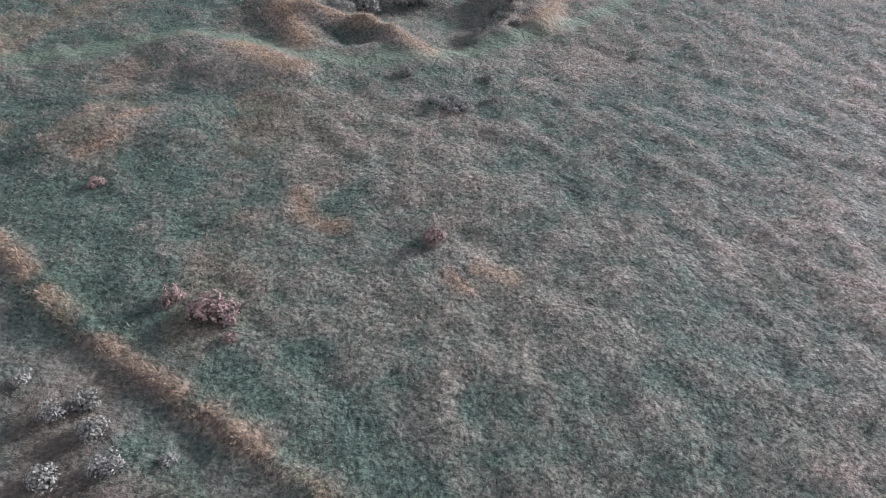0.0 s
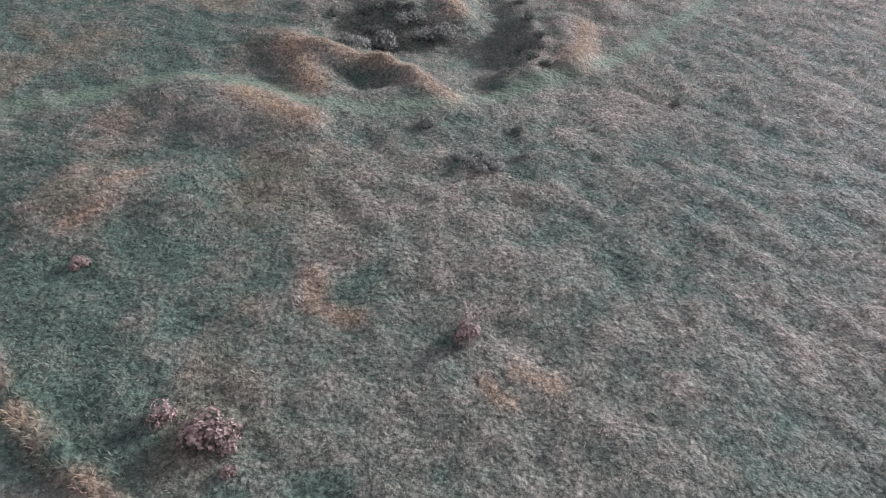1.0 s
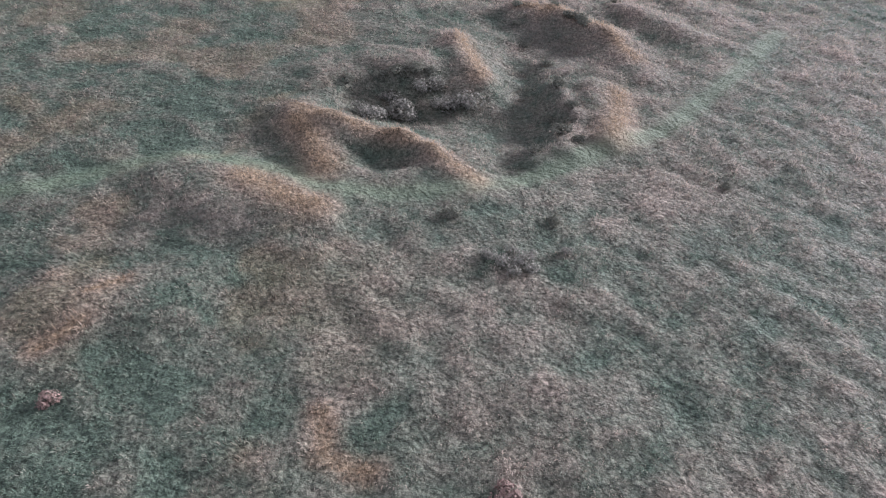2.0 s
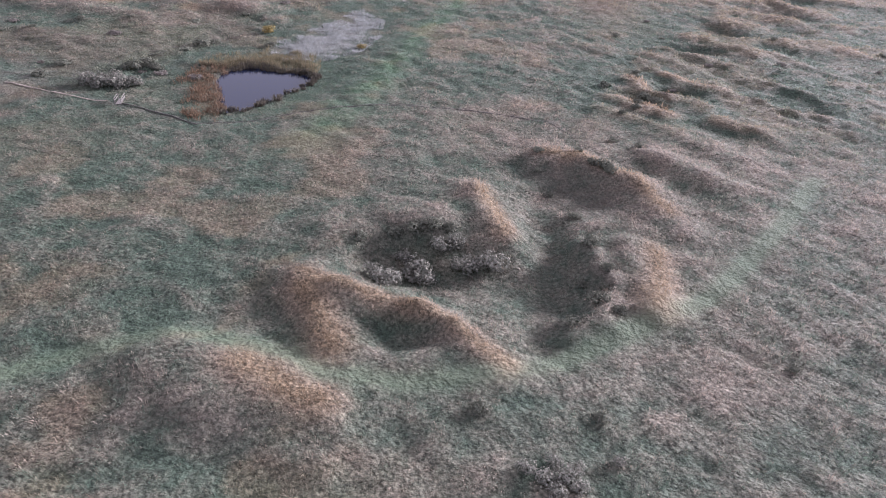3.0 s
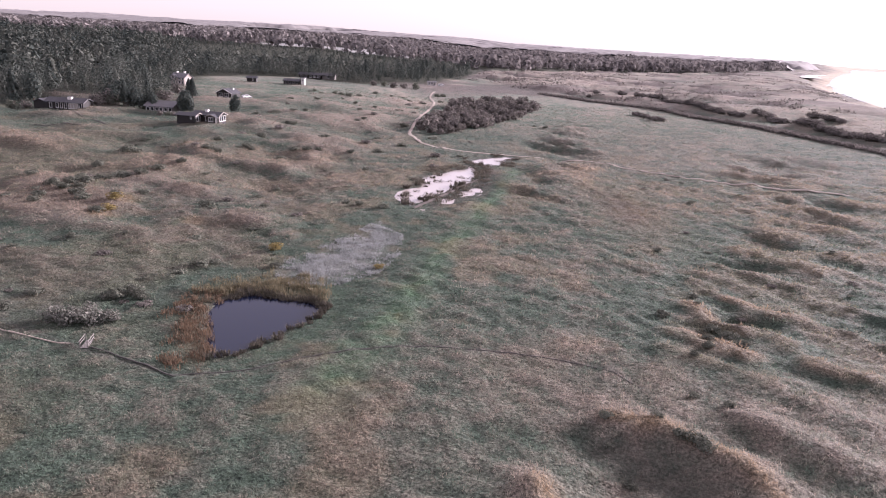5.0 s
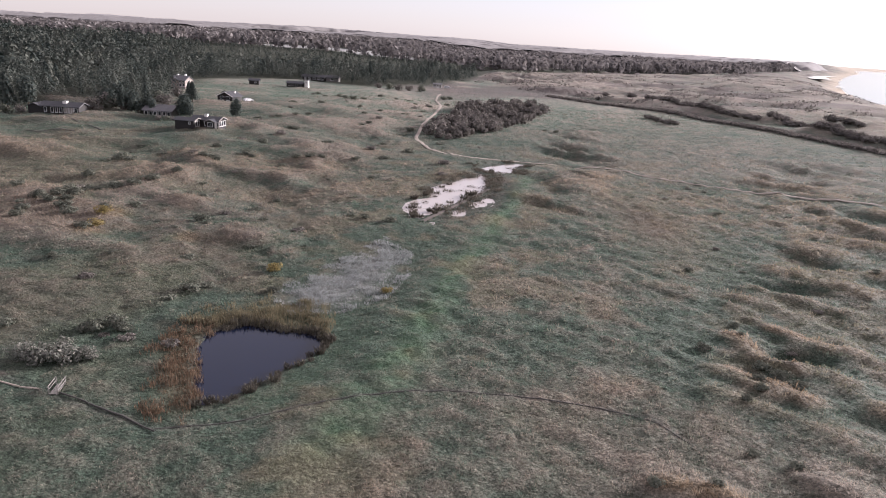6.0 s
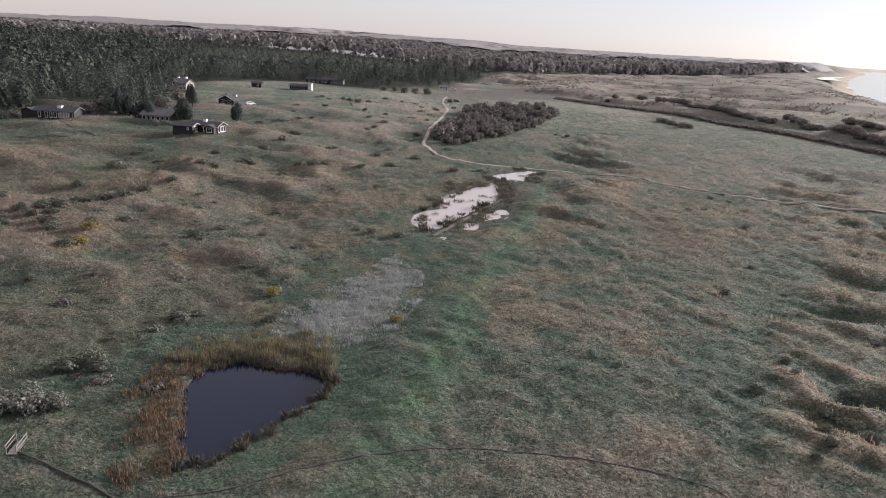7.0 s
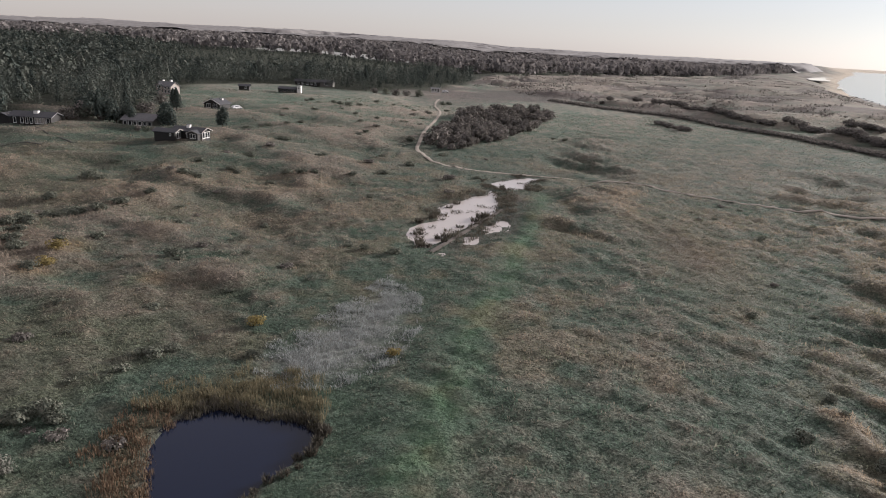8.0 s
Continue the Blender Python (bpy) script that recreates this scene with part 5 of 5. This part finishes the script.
def window_on(parent, face, at, z, w, h, L, W, frame_mat=M_WHITE):
    """A window with frame, pane and sill on the front (-y), back (+y), right (+x) or left (-x) wall."""
    def put(lo, hi, out0, out1, z0, z1, bm):
        if face == "front":
            box(bm, at + lo, at + hi, -W / 2 - out1, -W / 2 - out0, z0, z1)
        elif face == "right":
            box(bm, L / 2 + out0, L / 2 + out1, at + lo, at + hi, z0, z1)
        else:
            box(bm, -L / 2 - out1, -L / 2 - out0, at + lo, at + hi, z0, z1)
    bm = bmesh.new()
    t = 0.10
    put(-w / 2, w / 2, 0.003, 0.07, z, z + t, bm)
    put(-w / 2, w / 2, 0.003, 0.07, z + h - t, z + h, bm)
    put(-w / 2, -w / 2 + t, 0.003, 0.07, z + t, z + h - t, bm)
    put(w / 2 - t, w / 2, 0.003, 0.07, z + t, z + h - t, bm)
    if w > 1.3:
        put(-t / 2, t / 2, 0.003, 0.06, z + t, z + h - t, bm)
    win = part("window", bm, frame_mat, parent)
    bm = bmesh.new()
    put(-w / 2 + t, w / 2 - t, 0.004, 0.03, z + t, z + h - t, bm)
    part("pane", bm, M_GLASS, win)
    bm = bmesh.new()
    put(-w / 2 - 0.06, w / 2 + 0.06, 0.003, 0.14, z - 0.06, z - 0.004, bm)
    part("sill", bm, frame_mat, win)


def door_on(parent, face, at, L, W, w=0.95, h=2.05, mat=M_WHITE):
    bm = bmesh.new()
    if face == "front":
        box(bm, at - w / 2, at + w / 2, -W / 2 - 0.06, -W / 2 - 0.003, 0, h)
    else:
        box(bm, L / 2 + 0.003, L / 2 + 0.06, at - w / 2, at + w / 2, 0, h)
    d = part("door", bm, mat, parent)
    bm = bmesh.new()
    if face == "front":
        box(bm, at + w * 0.33, at + w * 0.40, -W / 2 - 0.12, -W / 2 - 0.06, 0.98, 1.05)
    else:
        box(bm, L / 2 + 0.06, L / 2 + 0.12, at + w * 0.33, at + w * 0.40, 0.98, 1.05)
    part("handle", bm, M_ROOF_GREY, d)


def chimney_on(parent, x, y, z, h, wide=0.8, mat=M_WHITE):
    bm = bmesh.new()
    box(bm, x - wide / 2, x + wide / 2, y - wide / 2, y + wide / 2, z - 1.0, z + h)
    c = part("chimney", bm, mat, parent, "whitewashed chimney")
    bm = bmesh.new()
    box(bm, x - wide / 2 - 0.06, x + wide / 2 + 0.06, y - wide / 2 - 0.06, y + wide / 2 + 0.06, z + h + 0.003, z + h + 0.10)
    part("cap", bm, M_ROOF_GREY, c)


def barge_boards(parent, L, W, eave, rise, side=1, mat=M_TRIM):
    """Pale boards along the verge of one gable."""
    slope, over = rise / (W / 2), 0.5
    for s in (-1, 1):
        bm = bmesh.new()
        x0, x1 = side * (L / 2 + over + 0.004), side * (L / 2 + over + 0.05)
        y1 = s * (W / 2 + over)
        pts = [(0, eave + rise + 0.21), (y1, eave - slope * over + 0.21), (y1, eave - slope * over - 0.02), (0, eave + rise - 0.02)]
        a = [bm.verts.new((x0, y, z)) for y, z in pts]
        b = [bm.verts.new((x1, y, z)) for y, z in pts]
        bm.faces.new(a)
        bm.faces.new(b[::-1])
        for i in range(4):
            bm.faces.new((a[i], b[i], b[(i + 1) % 4], a[(i + 1) % 4]))
        bmesh.ops.recalc_face_normals(bm, faces=bm.faces[:])
        part("barge_board", bm, mat, parent)


def wing(root, x, y, rz, L, W, eave, rise, wall_mat, roof_mat, name="wall"):
    """One gabled volume of a house, as a wall part that carries its windows, and a roof part."""
    w = part(name, gable_body(L, W, eave, rise), wall_mat, root)
    r = part("roof", gable_roof(L, W, eave, rise), roof_mat, root)
    for o in (w, r):
        o.matrix_basis = pose(x, y, 0, 0, 0, rz)
    return w, r


def house(x, y, rz, label):
    root = tagged(new("cottage"), label, "house", "cottages at the edge of the woods")
    root.matrix_basis = pose(x, y, at_ground(x, y) + 0.15, 0, 0, rz)
    return root


# black cottage with two staggered wings
h = house(-104.3, 251.5, -6, "black timber cottage with low felt roofs and white chimney")
w, r = wing(h, -1.9, -1.6, 0, 6.0, 3.8, 2.0, 0.6, M_BLACKWOOD, M_ROOF_DARK)
window_on(w, "right", -0.5, 0.25, 0.9, 1.6, 6.0, 3.8)
window_on(w, "right", 0.6, 0.25, 0.9, 1.6, 6.0, 3.8)
window_on(w, "front", 1.7, 1.0, 0.6, 0.7, 6.0, 3.8)
barge_boards(r, 6.0, 3.8, 2.0, 0.6)
w, r = wing(h, 2.6, 2.4, 0, 8.6, 4.6, 2.1, 0.8, M_BLACKWOOD, M_ROOF_DARK)
for at in (-1.3, 0.1, 1.4):
    window_on(w, "right", at, 0.3, 1.1, 1.6, 8.6, 4.6)
for at in (0.6, 2.4):
    window_on(w, "front", at, 0.4, 1.4, 1.4, 8.6, 4.6)
door_on(w, "front", 3.6, 8.6, 4.6)
barge_boards(r, 8.6, 4.6, 2.1, 0.8)
chimney_on(r, -0.4, -0.4, 2.8, 0.8, 0.9)
w, r = wing(h, 5.2, -0.4, 90, 2.2, 2.8, 1.9, 0.55, M_BLACKWOOD, M_ROOF_DARK)
window_on(w, "left", 0.0, 0.4, 1.6, 1.3, 2.2, 2.8)
barge_boards(r, 2.2, 2.8, 1.9, 0.55, -1)

# long dark cottage close to the woods
h = house(-159.0, 269.0, 4, "long black timber cottage with glazed front and white chimney")
w, r = wing(h, 2.0, 0, 0, 12.5, 6.0, 2.2, 1.1, M_BLACKWOOD, M_ROOF_DARK)
for at, wd in ((-4.6, 0.9), (-2.4, 0.9), (-1.0, 0.8), (0.4, 0.9), (2.2, 1.6), (3.9, 1.5), (5.4, 0.9)):
    window_on(w, "front", at, 0.2, wd, 1.8, 12.5, 6.0)
for at in (2.2, 3.9):
    bm = bmesh.new()
    box(bm, at - 0.62, at + 0.62, -3.0 - 0.05, -3.0 - 0.032, 0.32, 1.88)
    part("curtain", bm, M_TRIM, w, "pale drawn curtain")
door_on(w, "front", -3.5, 12.5, 6.0, mat=M_BLACKWOOD)
chimney_on(r, 1.0, -0.8, 3.0, 0.8, 1.3)
barge_boards(r, 12.5, 6.0, 2.2, 1.1, 1, M_ROOF_GREY)
w, r = wing(h, -6.2, -0.6, 90, 5.0, 4.0, 2.0, 0.8, M_BLACKWOOD, M_ROOF_DARK)
for yy in (-1.0, 1.0):
    bm = bmesh.new()
    box(bm, yy - 0.45, yy + 0.45, -1.4, -0.7, 2.0 + 0.8 * (1 - 1.4 / 2.0) + 0.12, 2.0 + 0.8 * (1 - 0.7 / 2.0) + 0.24)
    part("skylight", bm, M_TRIM, r)

# grey-roofed cottage behind the pines
h = house(-131.0, 284.0, 0, "pale cottage with a grey roof, half hidden by pines")
w, r = wing(h, -0.5, 0, 0, 10.0, 6.0, 2.1, 1.2, M_GREYWOOD, M_ROOF_GREY)
for at in (-4.0, -2.4, -0.8, 0.8, 2.4, 4.0):
    window_on(w, "front", at, 0.5, 1.1, 1.3, 10.0, 6.0)
chimney_on(r, -3.0, 1.0, 3.0, 0.6, 0.7)
w, r = wing(h, -1.5, 6.0, 0, 6.5, 4.0, 2.1, 1.0, M_GREYWOOD, M_ROOF_GREY)
window_on(w, "right", 0, 0.7, 1.2, 1.2, 6.5, 4.0)

# tall pale house
h = house(-171.0, 384.0, -14, "two-storey pale brick house with grey roof")
w, r = wing(h, 0, 0, 0, 8.0, 6.0, 3.6, 1.8, M_PLASTER, M_ROOF_GREY)
for at in (-2.8, -0.8, 1.2, 3.0):
    window_on(w, "front", at, 0.6, 1.1, 1.3, 8.0, 6.0)
for at in (1.0, 2.9):
    window_on(w, "front", at, 2.4, 1.1, 0.9, 8.0, 6.0)
window_on(w, "right", 0, 2.4, 1.3, 1.2, 8.0, 6.0)
window_on(w, "right", -1.6, 0.6, 1.1, 1.3, 8.0, 6.0)
chimney_on(r, -2.6, 0.3, 5.2, 0.9, 0.8)
chimney_on(r, 1.8, 0.3, 5.2, 1.1, 0.9)
w, r = wing(h, -2.0, -1.9, 90, 3.6, 2.6, 4.0, 0.7, M_PLASTER, M_ROOF_GREY, "dormer")
window_on(w, "left", 0, 2.8, 1.7, 1.1, 3.6, 2.6)

# small cottage with a white gable
h = house(-128.0, 336.0, 78, "small dark cottage with white-trimmed gable")
w, r = wing(h, 0, 0, 0, 7.0, 7.0, 1.9, 1.7, M_BLACKWOOD, M_ROOF_DARK)
window_on(w, "left", -1.4, 0.3, 1.9, 1.6, 7.0, 7.0)
window_on(w, "left", 1.4, 0.3, 1.9, 1.6, 7.0, 7.0)
barge_boards(r, 7.0, 7.0, 1.9, 1.7, -1, M_WHITE)
chimney_on(r, 1.5, -1.2, 2.7, 1.0, 0.8)

# low cottage on the rise, with a white end wall
h = house(-127.0, 430.0, -4, "low dark timber cottage with a white end block")
w, r = wing(h, -1.5, 0, 0, 9.0, 5.5, 2.0, 0.9, M_BLACKWOOD, M_ROOF_DARK)
for at in (-3.0, -1.0, 1.2, 3.2):
    window_on(w, "front", at, 0.6, 1.2, 1.2, 9.0, 5.5, M_TRIM)
w, r = wing(h, 4.6, -0.5, 90, 2.0, 2.0, 3.7, 0.15, M_WHITE, M_ROOF_GREY, "end_block")
window_on(w, "left", 0, 2.2, 0.7, 0.8, 2.0, 2.0)
h = house(-150.0, 425.0, 10, "small dark outhouse near a low cottage")
w, r = wing(h, 0, 0, 0, 5.0, 4.0, 1.9, 0.8, M_BLACKWOOD, M_ROOF_DARK)
window_on(w, "front", 0.8, 0.7, 0.9, 0.9, 5.0, 4.0)
h = house(-138.0, 500.0, 2, "long dark cottage against the woods")
w, r = wing(h, 0, 0, 0, 14.0, 6.0, 2.2, 1.2, M_BLACKWOOD, M_ROOF_DARK)
for at in (-5.0, -2.4, 0.5, 3.2, 5.6):
    window_on(w, "front", at, 0.5, 1.5, 1.4, 14.0, 6.0)
w, r = wing(h, 11.5, 3.0, 0, 8.0, 6.0, 2.2, 1.2, M_GREYWOOD, M_ROOF_DARK)
window_on(w, "front", 0, 0.6, 2.0, 1.3, 8.0, 6.0)
h = house(-61.5, 528.0, 5, "small white cottage at the end of the path")
w, r = wing(h, 0, 0, 0, 5.5, 4.0, 1.8, 0.6, M_WHITE, M_ROOF_GREY)
for at in (-1.6, 0.2):
    window_on(w, "front", at, 0.7, 1.0, 0.9, 5.5, 4.0, M_TRIM)
door_on(w, "front", 1.9, 5.5, 4.0, 0.85, 1.75, mat=M_GREYWOOD)


# ---- parked cars ----
def car(x, y, rz, label):
    root = tagged(new("car"), label, "car", "parked white cars")
    bm = bmesh.new()
    prof = [(-2.1, 0.35), (2.1, 0.35), (2.12, 0.75), (1.35, 0.92), (0.75, 1.42), (-1.35, 1.45), (-1.95, 0.98), (-2.12, 0.8)]
    a = [bm.verts.new((px, -0.85 + 0.12 * (pz > 1.2), pz)) for px, pz in prof]
    b = [bm.verts.new((px, 0.85 - 0.12 * (pz > 1.2), pz)) for px, pz in prof]
    bm.faces.new(a)
    bm.faces.new(b[::-1])
    for i in range(8):
        bm.faces.new((a[i], b[i], b[(i + 1) % 8], a[(i + 1) % 8]))
    bmesh.ops.recalc_face_normals(bm, faces=bm.faces[:])
    bmesh.ops.bevel(bm, geom=bm.edges[:], offset=0.06, segments=2, affect="EDGES")
    part("body", bm, M_CAR, root)
    for s in (-1, 1):
        bm = bmesh.new()
        box(bm, -1.2, 0.7, s * 0.80 - 0.02, s * 0.80 + 0.02, 0.98, 1.32)
        part("side_window", bm, M_GLASS, root)
        for wx in (-1.3, 1.3):
            bm = bmesh.new()
            bmesh.ops.create_cone(bm, cap_ends=True, segments=18, radius1=0.33, radius2=0.33, depth=0.22, matrix=pose(wx, s * 0.80, 0.33, 90))
            wh = part("wheel", bm, M_RUBBER, root)
            bm = bmesh.new()
            bmesh.ops.create_cone(bm, cap_ends=True, segments=14, radius1=0.19, radius2=0.17, depth=0.04, matrix=pose(wx, s * 0.93, 0.33, 90))
            part("rim", bm, M_ROOF_GREY, wh)
    root.matrix_basis = pose(x, y, at_ground(x, y), 0, 0, rz)


car(-121.0, 338.0, 55, "white car parked on the grass by a cottage")
car(-55.0, 528.0, 5, "white car parked at the end of the gravel path")


# ---- wooden footbridge over the ditch by the pond ----
def footbridge(x, y, rz):
    root = tagged(new("footbridge"), "small weathered wooden footbridge with two railings", "bridge")
    for i in range(9):
        bm = bmesh.new()
        box(bm, -0.40, 0.40, -1.2 + i * 0.27, -1.2 + i * 0.27 + 0.24, 0.10, 0.15)
        part("deck_plank", bm, M_GREYWOOD, root)
    for s in (-1, 1):
        bm = bmesh.new()
        box(bm, s * 0.30 - 0.06, s * 0.30 + 0.06, -1.25, 1.25, -0.10, 0.097)
        part("beam", bm, M_GREYWOOD, root)
        for py in (-1.15, 1.15):
            bm = bmesh.new()
            box(bm, s * 0.46 - 0.04, s * 0.46 + 0.04, py - 0.04, py + 0.04, -0.5, 0.95)
            part("post", bm, M_GREYWOOD, root)
        for z0 in (0.48, 0.85):
            bm = bmesh.new()
            box(bm, s * 0.52 - 0.02, s * 0.52 + 0.02, -1.25, 1.25, z0, z0 + 0.10)
            part("rail", bm, M_GREYWOOD, root)
    root.matrix_basis = pose(x, y, at_ground(x, y) + 0.03, 0, 0, rz) @ Matrix.Diagonal((0.78, 0.78, 0.85, 1))


footbridge(-49.7, 101.8, 14)
